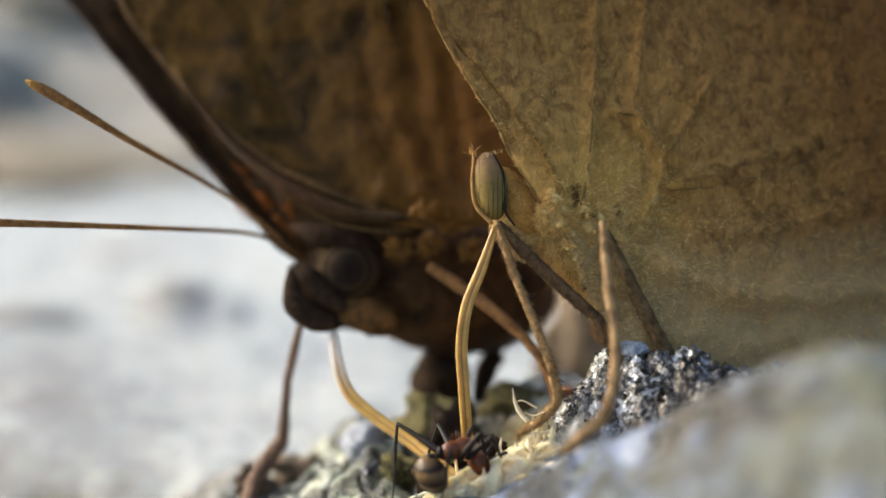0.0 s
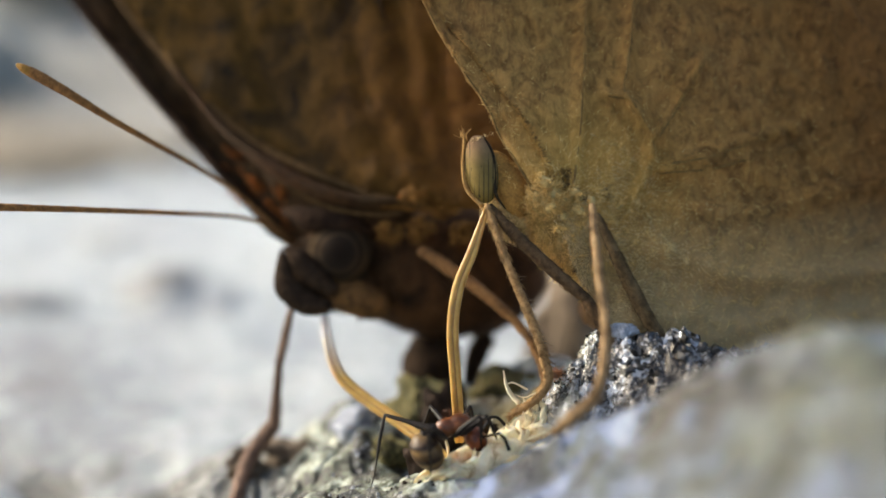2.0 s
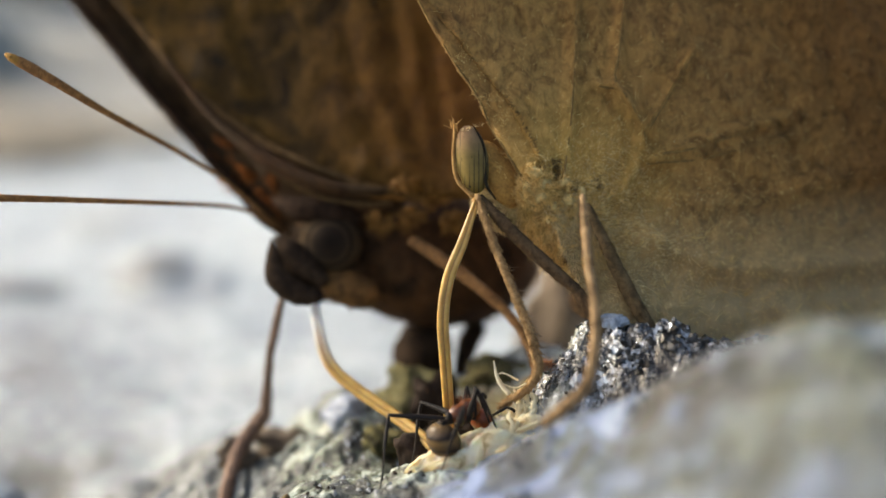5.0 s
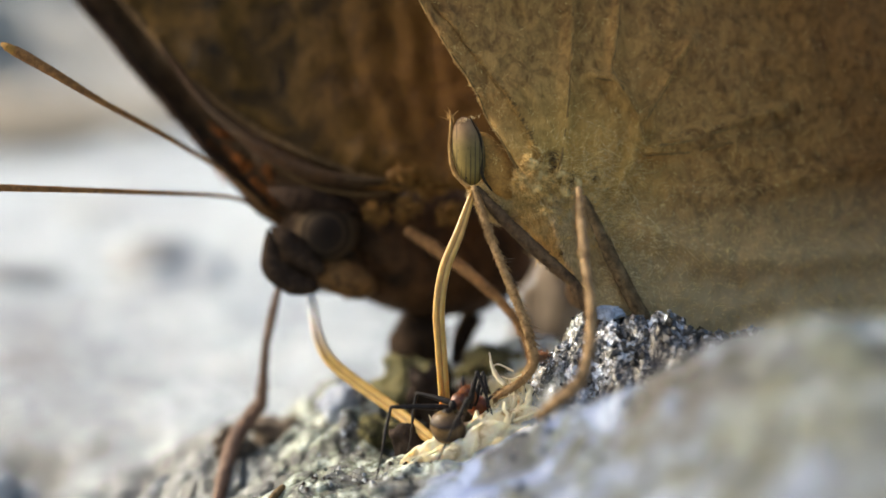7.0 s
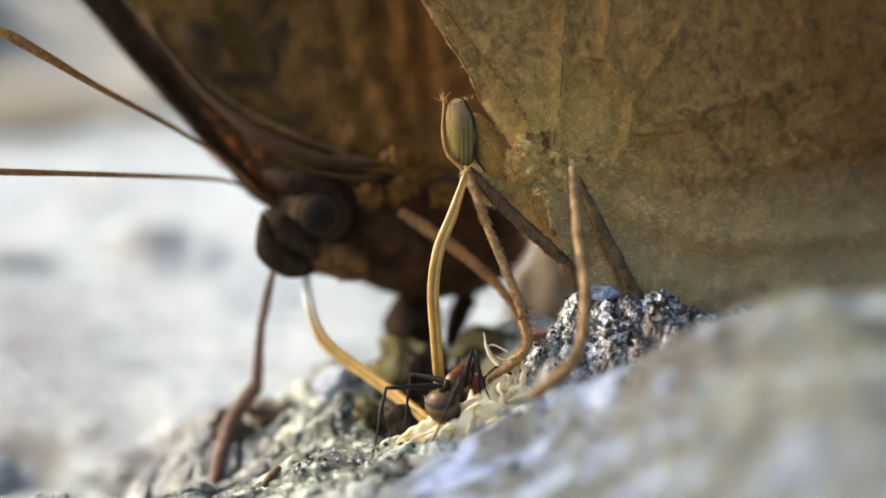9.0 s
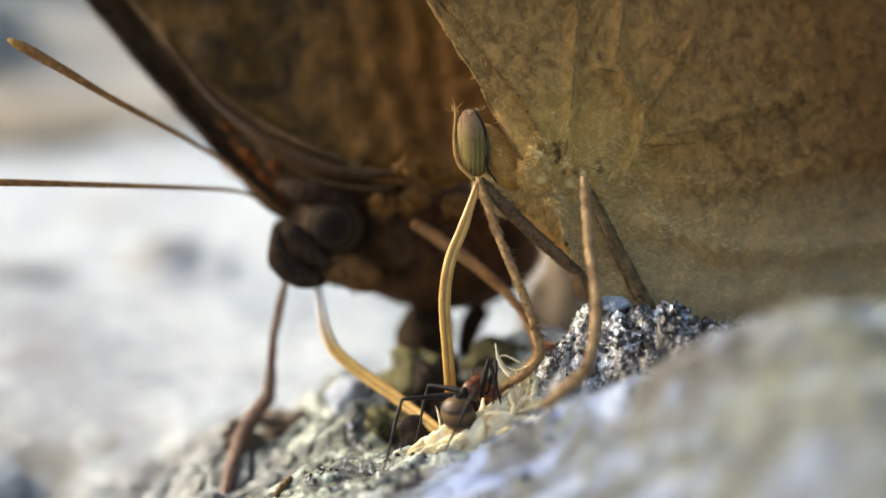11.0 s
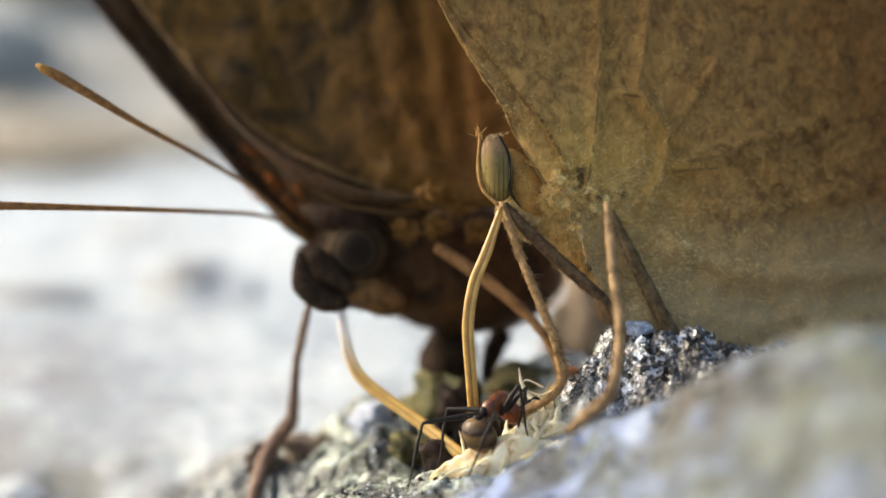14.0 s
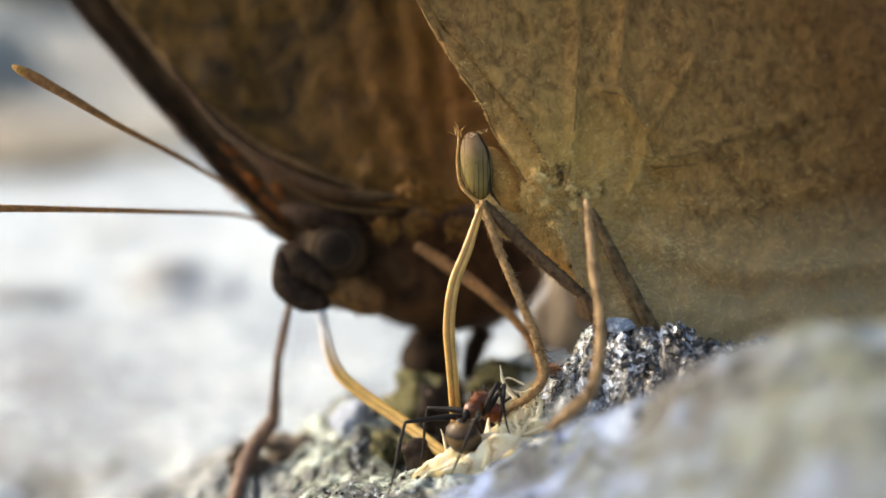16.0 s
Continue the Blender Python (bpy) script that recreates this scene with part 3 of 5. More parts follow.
CHEEK = fuzzy_material("tawny_cheek", (0.22, 0.105, 0.032), (0.045, 0.024, 0.010), 1.3)
GREY_STONE = fuzzy_material("grey_stone", (0.34, 0.33, 0.31), (0.18, 0.17, 0.16), 0.3, 0.85)
PALE_WET = fuzzy_material("pale_wet_stone", (0.78, 0.83, 0.93), (0.20, 0.225, 0.28), 2.2, 0.28, 0.7, 0.45)
SLATE = fuzzy_material("slate_stone", (0.30, 0.30, 0.28), (0.19, 0.19, 0.18), 0.03, 0.85)


# ---- the rock ----
def ground_height(x, y):
    """The rock that the insects stand on: a ramp that climbs to one side, a hollow behind it, and low stony ground beyond."""
    xs = np.clip(x, -60, 26)
    ramp_z = 0.14 * xs + 0.34 * 1.6 * np.log1p(np.exp(xs / 1.6)) - 0.10 * np.clip(y, -30, 4)
    ramp_z = ramp_z - 1.5 * ease(-3.6, -9.0, x + 0.8 * value_noise(y / 2.2, x * 0, 61)) - 3.0 * ease(-9.5, -15.0, x)
    cap = 5.1 - 0.30 * np.clip(y, -10, 20)
    ramp_z = cap - 0.5 * np.log1p(np.exp(np.clip((cap - ramp_z) / 0.5, -40, 40)))
    edge = y - 0.35 * value_noise(x / 0.8, y * 0, 31) + 0.12 * (x - 8.5)
    ridge = 2.75 * np.exp(-((x - 6.4 + 0.3 * value_noise(y / 0.6, x * 0, 33)) / 2.6) ** 2) * ease(-1.6, 0.9, edge) * np.exp(-(np.maximum(y - 1.6, 0) / 1.3) ** 2)
    h1, h2, hid = cells(x / 0.75 + 0.4 * fbm(x / 0.9, y / 0.9, 2, 51), y / 0.6, 52)
    ridge = ridge * (1 + 0.20 * (hid - 0.5)) - 0.3 * np.minimum(ridge, 1.0) * (1 - ease(0.0, 0.2, h2 - h1)) * (value_noise(x / 1.1, y / 1.1, 53) > 0)
    ramp_z = ramp_z + ridge
    ramp_z = ramp_z - 0.9 * np.exp(-((edge + 2.1) / 0.5) ** 2) * ease(5.8, 7.2, x) * ease(13.0, 11.4, x)
    ramp_z = ramp_z + 0.5 * np.exp(-((x + 3.4) / 1.6) ** 2 - ((y - 5.5) / 1.6) ** 2)
    ramp_z = ramp_z - 1.6 * np.exp(-((x + 0.2) / 1.9) ** 2 - ((y - 4.0) / 2.6) ** 2)
    ramp_z = ramp_z - 2.2 * np.exp(-((x + 1.0) / 0.8) ** 2 - ((y - 1.4) / 0.7) ** 2)
    ramp_z = ramp_z - 1.2 * np.exp(-((x + 4.2) / 0.35) ** 2 - ((y - 2.0) / 0.6) ** 2)
    ramp_z = ramp_z - 1.0 * np.exp(-((x + 4.9) / 0.7) ** 2 - ((y - 0.1) / 0.35) ** 2)
    ramp_z = ramp_z - 0.9 * np.exp(-((x + 6.3) / 0.4) ** 2 - ((y - 1.4) / 0.5) ** 2)
    # the swell of rock between the viewer and the pulp, its crest drawing nearer as it climbs
    crest_z = 1.2 * np.log1p(np.exp(np.clip((x + 0.6) / 1.5, -30, 30))) - 0.1 - 1.2 * ease(-1.0, -4.5, x)
    crest_z = 10.1 - np.log1p(np.exp(np.clip(10.1 - crest_z, -30, 30)))
    crest_z = crest_z + 0.30 * fbm(x / 2.6, y * 0, 3, 41) * ease(0.0, 3.0, x)
    crest_z = crest_z - 0.75 * np.exp(-((x - 2.0) / 1.7) ** 2)
    crest_y = -3.1 - 0.75 * np.clip(x, 0, 12)
    swell = crest_z - np.where(y > crest_y, 0.52 * (y - crest_y), 0.10 * (crest_y - y))
    swell = swell + 0.15 * np.exp(-((y - crest_y) / 1.5) ** 2) + 0.35 * fbm(x / 3.0, y / 3.0, 4, 43) * ease(0.5, -3.0, y)
    ramp_z = np.maximum(ramp_z, swell) + 0.12 * np.exp(-((ramp_z - swell) / 0.5) ** 2)
    ramp_z = ramp_z - 0.45 * ease(0.3, 4.0, y) * ease(-0.8, -2.6, x) + (0.35 + 0.5 * fbm(x / 2.2, y / 2.2, 3, 63)) * ease(2.0, 5.0, y) * ease(-1.0, -3.0, x)
    ramp_z = ramp_z - 0.45 * np.exp(-((x + 2.6) / 1.0) ** 2 - ((y + 1.4) / 1.0) ** 2)
    back = ease(9.5, 17.0, y + 0.12 * (x - 4))
    far = ease(40.0, 90.0, np.hypot(x, y))
    low = -6.5 + 45.0 * ease(60.0, 420.0, y) ** 1.2 + 1.6 * fbm(x / 38, y / 38, 4, 5) * (1 + np.minimum(np.hypot(x, y) / 300, 6)) * np.exp(-(np.hypot(x, y) / 1500) ** 2)
    near = np.exp(-(np.hypot(x - 2, y) / 45) ** 2)
    rough = 0.40 * fbm(x / 3.1, y / 3.1, 4, 1) + 0.16 * fbm(x / 0.7, y / 0.7, 4, 2)
    f1, f2, cid = cells(x / 1.7 + 0.35 * fbm(x / 1.3, y / 1.3, 2, 8), y / 1.7 + 0.3 * fbm(x / 1.2, y / 1.2, 2, 14), 3)
    plates = 0.55 * (cid - 0.5) * ease(0.02, 0.16, f2 - f1) - 0.55 * (1 - ease(0.0, 0.12, f2 - f1))
    g1, g2, gid = cells(x / 0.5 + 0.3 * fbm(x, y, 2, 12), y / 0.5, 6)
    crumbs = 0.08 * (gid - 0.4) * ease(0.0, 0.25, g2 - g1)
    calm = 1 - 0.75 * np.exp(-((y + 0.3 - 0.35 * (x - 2)) / 1.0) ** 2) * ease(-2.6, -1.6, x) * ease(5.5, 4.0, x)
    calm = calm * (1 - 0.72 * np.exp(-((x + 4.8) / 3.4) ** 4 - ((y - 0.6) / 3.0) ** 4))
    calm = calm * (0.16 + 0.84 * ease(-7.0, -1.5, y))
    ramp_z = ramp_z + (rough + plates + crumbs) * near * calm
    w = np.maximum(back, far)
    return ramp_z * (1 - w) + low * w


def spread(lo, hi, step, reach, grow=1.16):
    """Even steps from lo to hi, then longer and longer ones out to reach."""
    core = list(np.arange(lo, hi + step / 2, step))
    d, out = step, []
    while sum(out) < reach:
        d *= grow
        out.append(d)
    ends = np.cumsum(out)
    return np.array([lo - e for e in ends[::-1]] + core + [core[-1] + e for e in ends])


def build_ground():
    xs, ys = spread(-13.0, 16.0, 0.11, 20000), spread(-20.0, 9.0, 0.11, 20000)
    gx, gy = np.meshgrid(xs, ys)
    gz = ground_height(gx, gy)
    n = len(xs)
    me = bpy.data.meshes.new("ground")
    verts = np.stack([gx, gy, gz], -1).reshape(-1, 3) * MM
    i = np.arange(len(ys) - 1)[:, None] * n + np.arange(n - 1)[None, :]
    faces = np.stack([i, i + 1, i + n + 1, i + n], -1).reshape(-1, 4)
    me.from_pydata(verts.tolist(), [], faces.tolist())
    me.materials.append(ROCK)
    me.polygons.foreach_set("use_smooth", [True] * len(me.polygons))
    return tagged(new("ground", me), "pale grey lichen-covered rock, partly wet, with dark crevices and painted shade", "rock", kind="structure")


def gz(x, y):
    return float(ground_height(np.array([float(x)]), np.array([float(y)]))[0])


def stone_shape(rnd, rough=0.25):
    k = [(Vector((rnd.gauss(0, 1), rnd.gauss(0, 1), rnd.gauss(0, 1))).normalized(), rnd.uniform(0.55, 0.95)) for _ in range(9)]

    def shape(u):
        s = 1.0
        for d, c in k:
            a = d.dot(Vector(u))
            if a > c:
                s = min(s, c / a)
        return s * (1 + rough * noise.fractal(Vector(u) * 1.8 + k[0][0] * 5, 0.8, 2.1, 4))
    return shape


def build_stone(name, centre, sizes, mat, label, seed, sit=None, rough=0.25):
    """sit: how far its middle lies over the ground, in place of the given height."""
    rnd = random.Random(seed)
    if sit is not None:
        centre = (centre[0], centre[1], gz(centre[0], centre[1]) + sit)
    g = Geo()
    deep = max(sizes[2], centre[2] - gz(centre[0], centre[1]) + 0.25 * sizes[2])
    blob(g, (0, 0, 0), (1, 1, 1), None, 36, 22, stone_shape(rnd, rough))
    g.v = [(centre[0] + x * sizes[0], centre[1] + y * sizes[1], centre[2] + z * (sizes[2] if z > 0 else deep)) for x, y, z in g.v]
    base = (centre[0], centre[1], centre[2] - deep)
    ob = thing(name, base, label, "stone")
    part("stone_body", g, mat, ob)
    return ob


def scatter_grit(name, label, centre, spreads, count, sizes, mat, seed, sink=0.3):
    """Angular grains lying on the rock."""
    rnd = random.Random(seed)
    g = Geo()
    xy = [(rnd.gauss(centre[0], spreads[0]), rnd.gauss(centre[1], spreads[1])) for _ in range(count)]
    hz = ground_height(np.array([p[0] for p in xy]), np.array([p[1] for p in xy]))
    for (x, y), z0 in zip(xy, hz):
        s = rnd.uniform(*sizes) * rnd.uniform(0.6, 1.0)
        z = z0 + s * (0.5 - sink)
        rot = Euler((rnd.uniform(0, 6), rnd.uniform(0, 6), rnd.uniform(0, 6))).to_matrix()
        pts = [(1, 0, 0), (-1, 0, 0), (0, 1, 0), (0, -1, 0), (0, 0, 1), (0, 0, -1), (0.7, 0.7, 0.5), (-0.6, 0.5, -0.7)]
        bm = bmesh.new()
        for p in pts:
            q = Vector(p) * rnd.uniform(0.6, 1.1) * s
            q.y *= 0.75
            bm.verts.new(Vector((x, y, z)) + rot @ q)
        bmesh.ops.convex_hull(bm, input=bm.verts)
        bm.verts.ensure_lookup_table()
        bm.verts.index_update()
        g.add([v.co for v in bm.verts], [[v.index for v in f.verts] for f in bm.faces])
        bm.free()
    ob = new(name, to_mesh(name, g, mat, smooth=False))
    return tagged(ob, label, "grit", kind="stuff")


# ---- wings ----
def plane_of(origin, right, top):
    """A wing's own plane from three of its places: origin, u, v and n, with n towards the viewer's side."""
    o, r, t = (Vector(p) for p in (origin, right, top))
    u = (r - o).normalized()
    n = u.cross(t - o).normalized()
    return o, u, n.cross(u), n


def on_wing(pl, uv, lift=0.0):
    o, u, v, n = pl
    return o + u * uv[0] + v * uv[1] + n * lift


def near_line(px, py, line):
    """Distance of many points to a broken line."""
    best = np.full(px.shape, 1e9)
    for (ax, ay), (bx, by) in zip(line[:-1], line[1:]):
        dx, dy = bx - ax, by - ay
        t = np.clip(((px - ax) * dx + (py - ay) * dy) / (dx * dx + dy * dy + 1e-9), 0, 1)
        best = np.minimum(best, np.hypot(px - ax - t * dx, py - ay - t * dy))
    return best


def wing_relief(uv, veins, belly, seed):
    """Height of the membrane over its plane: folds along the veins and a soft belly."""
    x, y = uv[:, 0], uv[:, 1]
    h = 0.22 * fbm(x / 3.4, y / 3.4, 3, seed) + 0.10 * fbm(x / 0.9, y / 0.9, 3, seed + 4)
    bx, by = x + 0.8 * fbm(x / 1.6, y / 1.6, 2, seed + 21), y + 0.8 * fbm(x / 1.6, y / 1.6, 2, seed + 24)
    h = h - 0.16 * np.abs(fbm(bx / 1.3, by / 1.3, 2, seed + 8)) + 0.06 * fbm(bx / 0.5, by / 0.5, 2, seed + 12)
    for line, w, a in veins:
        d = near_line(x, y, [tuple(p) for p in spline([(p[0], p[1], 0) for p in line], 14)[:, :2]])
        h = h + 2.2 * a * np.exp(-(d / w) ** 2) - 0.5 * a * np.exp(-((d - 1.9 * w) / w) ** 2)
    return h + belly(x, y)


def wing_sheet(name, pl, outline, veins, belly, mat, parent, label, step=0.2, thick=0.12, seed=0, ragged=0.05):
    """A wing membrane with thickness, folded along its veins."""
    from_edge = spline([(p[0], p[1], 0) for p in list(outline) + [outline[0]]], 260)[:-1, :2]
    rnd = random.Random(seed)
    edge = [Vector((p[0] + rnd.uniform(-ragged, ragged), p[1] + rnd.uniform(-ragged, ragged))) for p in from_edge]
    lo, hi = from_edge.min(0), from_edge.max(0)
    inner = []
    ex, ey = from_edge[:, 0], from_edge[:, 1]
    gx, gy = np.meshgrid(np.arange(lo[0], hi[0], step), np.arange(lo[1], hi[1], step))
    gx = gx + 0.5 * step * (np.arange(gx.shape[0])[:, None] % 2)
    px, py = gx.ravel(), gy.ravel()
    inside = np.zeros(px.shape, bool)
    j = len(ex) - 1
    for i in range(len(ex)):
        cross = ((ey[i] > py) != (ey[j] > py)) & (px < (ex[j] - ex[i]) * (py - ey[i]) / (ey[j] - ey[i] + 1e-12) + ex[i])
        inside ^= cross
        j = i
    clear = near_line(px, py, [tuple(p) for p in from_edge] + [tuple(from_edge[0])]) > step * 0.45
    inner = [Vector((a, b)) for a, b, k, c in zip(px, py, inside, clear) if k and c]
    from mathutils.geometry import delaunay_2d_cdt
    n = len(edge)
    vs, _, fs, *_ = delaunay_2d_cdt(edge + inner, [(i, (i + 1) % n) for i in range(n)], [], 1, 1e-5)
    uv = np.array([(p.x, p.y) for p in vs])
    h = wing_relief(uv, veins, belly, seed)
    top = [on_wing(pl, p, k + thick / 2) for p, k in zip(uv, h)]
    low = [on_wing(pl, p, k - thick / 2) for p, k in zip(uv, h)]
    m = len(top)
    faces = [tuple(f) for f in fs] + [tuple(i + m for i in reversed(f)) for f in fs]
    count = {}
    for f in fs:
        for a, b in zip(f, list(f[1:]) + [f[0]]):
            count[(a, b)] = count.get((a, b), 0) + 1
    for a, b in count:
        if (b, a) not in count:
            faces.append((b, a, a + m, b + m))
    g = Geo().add(top + low, faces)

    def surface(p, up=0.0):
        """Places on the membrane's near side, for one point or for many."""
        many = np.array(p, float).reshape(-1, 2)
        out = [on_wing(pl, q, k + thick / 2 + up) for q, k in zip(many, wing_relief(many, veins, belly, seed))]
        return out if len(np.shape(p)) == 2 else out[0]
    return part(name, g, mat, parent, label), surface


def wing_vein(at, line, r0, r1, mat, parent, steps=30, wobble=0.12, up=0.0):
    pts = spline([(p[0], p[1], 0) for p in line], 12)[:, :2]
    g = tube(Geo(), at(pts, up), [r0, r1], 6, steps, wobble)
    return part("vein", g, mat, parent)


def wing_nap(name, at, spots, spread_uv, count, length, width, root_uv, mat, parent, seed, lift=0.35, label="", rim=None):
    """Short hair lying on the wing, combed away from the root."""
    rnd = random.Random(seed)
    g = Geo()
    pts, ends = [], []
    shape = [Vector((q[0], q[1])) for q in spline([(*r, 0) for r in list(rim) + [rim[0]]], 120)[:-1]]
    while len(pts) < count:
        c = rnd.choice(spots)
        p = (rnd.gauss(c[0], spread_uv), rnd.gauss(c[1], spread_uv))
        odd = False
        for q, r in zip(shape, shape[1:] + shape[:1]):
            if (q.y > p[1]) != (r.y > p[1]) and p[0] < (r.x - q.x) * (p[1] - q.y) / (r.y - q.y) + q.x:
                odd = not odd
        if not odd:
            continue
        away = Vector((p[0] - root_uv[0], p[1] - root_uv[1]))
        away = away.normalized() if away.length > 0.01 else Vector((0, 1))
        turn = 2.6 * (noise.noise(Vector((p[0] * 1.6, p[1] * 1.6, seed))) + noise.noise(Vector((p[0] * 0.5, p[1] * 0.5, seed + 3))))
        away = Matrix.Rotation(turn, 2) @ away
        pts.append(p)
        ends.append((p[0] + away.x * 0.3 + rnd.uniform(-.12, .12), p[1] + away.y * 0.3 + rnd.uniform(-.12, .12)))
    for p, a, b in zip(pts, at(pts, -0.02), at(ends, 0.3 * lift)):
        tall = 0.9 + 0.9 * noise.noise(Vector((p[0] * 2.3, p[1] * 2.3, seed + 7)))
        hair(g, a, b - a, length * tall * rnd.uniform(0.6, 1.2), width, rnd, 0.45)
    return part(name, g, mat, parent, label, kind="stuff")


def fur(geo, centre, sizes, axes, count, length, width, sweep, rnd, keep=lambda u: True):
    """Hair all over an ellipsoid, swept one way."""
    axes = np.array(axes)
    made = 0
    while made < count:
        u = Vector((rnd.gauss(0, 1), rnd.gauss(0, 1), rnd.gauss(0, 1))).normalized()
        if not keep(u):
            continue
        lean = Vector((rnd.uniform(-.6, .6), rnd.uniform(-.6, .6), rnd.uniform(-.6, .6)))
        tall = rnd.uniform(0.6, 1.4)
        for _ in range(14):
            made += 1
            w = (u + Vector((rnd.gauss(0, 1), rnd.gauss(0, 1), rnd.gauss(0, 1))) * 0.09).normalized()
            p = np.array(centre) + axes[0] * w.x * sizes[0] + axes[1] * w.y * sizes[1] + axes[2] * w.z * sizes[2]
            nrm = Vector(axes[0] * u.x / sizes[0] + axes[1] * u.y / sizes[1] + axes[2] * u.z / sizes[2]).normalized()
            way = nrm * 0.7 + Vector(sweep) + lean + (u - w) * 3.0 + Vector((rnd.uniform(-.15, .15), rnd.uniform(-.15, .15), rnd.uniform(-.15, .15)))
            hair(geo, p, way, length * tall * rnd.uniform(0.7, 1.1), width, rnd)


def insect_leg(parent, name, segments, mat, spines, seed, label="", spine_len=0.3):
    """A jointed leg: each segment a part, the first one parenting the rest. segments: name, points, radii."""
    rnd = random.Random(seed)
    first = None
    for seg_name, pts, radii in segments:
        g = tube(Geo(), pts, radii, 12, 34, 0.07, rnd=rnd)
        c = spline(pts, 60)
        d = np.gradient(c, axis=0)
        for _ in range(spines):
            i = rnd.randrange(2, 58)
            w = Vector(d[i]).normalized()
            s = Matrix.Rotation(rnd.uniform(0, 6.28), 3, w) @ w.orthogonal().normalized()
            r = float(np.interp(i / 59, np.linspace(0, 1, len(radii)), radii))
            hair(g, Vector(c[i]) + s * r * 0.9, s * 0.6 + w * 1.0, spine_len * rnd.uniform(0.5, 1.2), 0.022, rnd, 0.1)
        if first is None:
            first = part(name, g, mat, parent, label)
        else:
            part(seg_name, g, mat, first)
    return first


def proboscis(parent, pts, radii, label, mat=None):
    """The sucking tube: two half-round rods side by side with a dark groove between them."""
    c = spline(pts, 40)
    d = np.gradient(c, axis=0)
    ob = None
    g, h = Geo(), Geo()
    left, right, mid = [], [], []
    r = np.interp(np.linspace(0, 1, 40), np.linspace(0, 1, len(radii)), radii)
    for i in range(40):
        w = Vector(d[i]).normalized()
        s = w.cross(Vector((0.0, -0.97, 0.24))).normalized()
        left.append(Vector(c[i]) + s * r[i] * 0.46)
        right.append(Vector(c[i]) - s * r[i] * 0.46)
        mid.append(Vector(c[i]) + Vector((0.0, -0.97, 0.24)) * r[i] * 0.42)
    tube(g, left, list(r * 0.57), 12, 60, 0.015)
    tube(g, right, list(r * 0.57), 12, 60, 0.015)
    tube(h, mid, list(r * 0.12), 8, 60, 0.05)
    ob = part("proboscis", g, mat or HORN, parent, label)
    part("groove", h, GROOVE, ob)
    return ob


# ---- the olive butterfly, side on ----
def build_olive_butterfly():
    ob = thing("butterfly", (3.94, 0.75, 2.33), "olive-brown butterfly with closed mottled wings, feeding on the rock", "butterfly", "feeding butterflies")
    hind = plane_of((4.52, 3.10, 10.52), (18.33, 5.81, 10.24), (3.80, 6.36, 19.45))
    fore = plane_of((4.53, 3.22, 10.50), (18.37, 5.93, 10.22), (3.81, 6.48, 19.45))
    # hindwing, nearest to the viewer
    veins = [([(0.36, 0.22), (0.68, 1.59), (1.08, 4.14), (1.46, 7.18), (1.73, 10.75)], 0.22, 0.09),
             ([(2.03, 4.13), (2.78, 3.95), (3.29, 3.31), (3.78, 2.49), (3.82, 1.67)], 0.24, 0.14),
             ([(4.07, 2.49), (4.87, 3.54), (5.75, 4.95), (6.38, 5.79)], 0.24, 0.15),
             ([(4.23, 1.32), (5.95, 1.58), (8.46, 2.33), (10.25, 2.82)], 0.28, 0.15),
             ([(3.97, 1.04), (6.16, 1.16), (8.66, 1.69), (10.95, 2.07)], 0.24, 0.10),
             ([(2.74, 4.13), (3.03, 5.54), (3.33, 7.20), (3.67, 10.07)], 0.20, 0.12),
             ([(3.82, 1.67), (3.42, 0.64), (2.79, -0.51)], 0.24, 0.14),
             ([(5.06, -0.55), (7.99, -0.60), (11.53, 0.04), (15.71, 0.94)], 0.4, 0.14),
             ([(3.75, -2.13), (6.33, -3.12), (9.73, -3.45), (14.81, -3.11)], 0.5, 0.16)]
    root = (0.00, -0.00)

    def belly(x, y):
        d = np.hypot(x - root[0], y - root[1])
        return 0.35 * np.exp(-(d / 3.0) ** 2) + 0.35 * np.sin(d / 5.0) * np.exp(-(d / 26.0) ** 2)

    outline = [(-0.36, 0.58), (-1.24, 2.65), (-2.20, 4.15), (-3.27, 5.71), (-4.34, 7.32), (-5.71, 9.67), (-6.08, 14.12), (-0.92, 18.66), (11.66, 19.78), (24.77, 15.14), (29.36, 5.86), (25.04, -4.37), (18.58, -7.03), (10.66, -7.18), (6.30, -7.50), (3.70, -6.90), (1.95, -5.50), (0.75, -3.50), (-0.09, -1.48), (-0.65, -0.33)]
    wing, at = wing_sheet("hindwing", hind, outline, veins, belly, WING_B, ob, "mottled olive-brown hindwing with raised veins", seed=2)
    for line, w, a in (veins[0], veins[5]):
        wing_vein(at, line, 0.045, 0.03, VEIN_DARK, wing, wobble=0.3, up=-0.03)
    for line, w, a in veins[1:5]:
        wing_vein(at, line, 0.09, 0.05, WING_B, wing, wobble=0.35, up=-0.07)
    # shade to the lower right of each raised vein, drawn as darker tubes
    for line, w, a in veins[1:5]:
        wing_vein(at, [(p[0] + 0.09, p[1] - 0.10) for p in line], 0.06, 0.02, VEIN_DARK, wing, wobble=0.4, up=-0.045)
    # dark toothed seam along its front edge
    g = Geo()
    rnd = random.Random(5)
    seam = spline([(*p, 0) for p in outline[:5]], 150)
    for k, p in enumerate(seam):
        q = at((p[0] + 0.05 + rnd.gauss(0, 0.03), p[1] + rnd.gauss(0, 0.05)), 0.0)
        s = 1.0 if 12 < k < 62 else 0.6
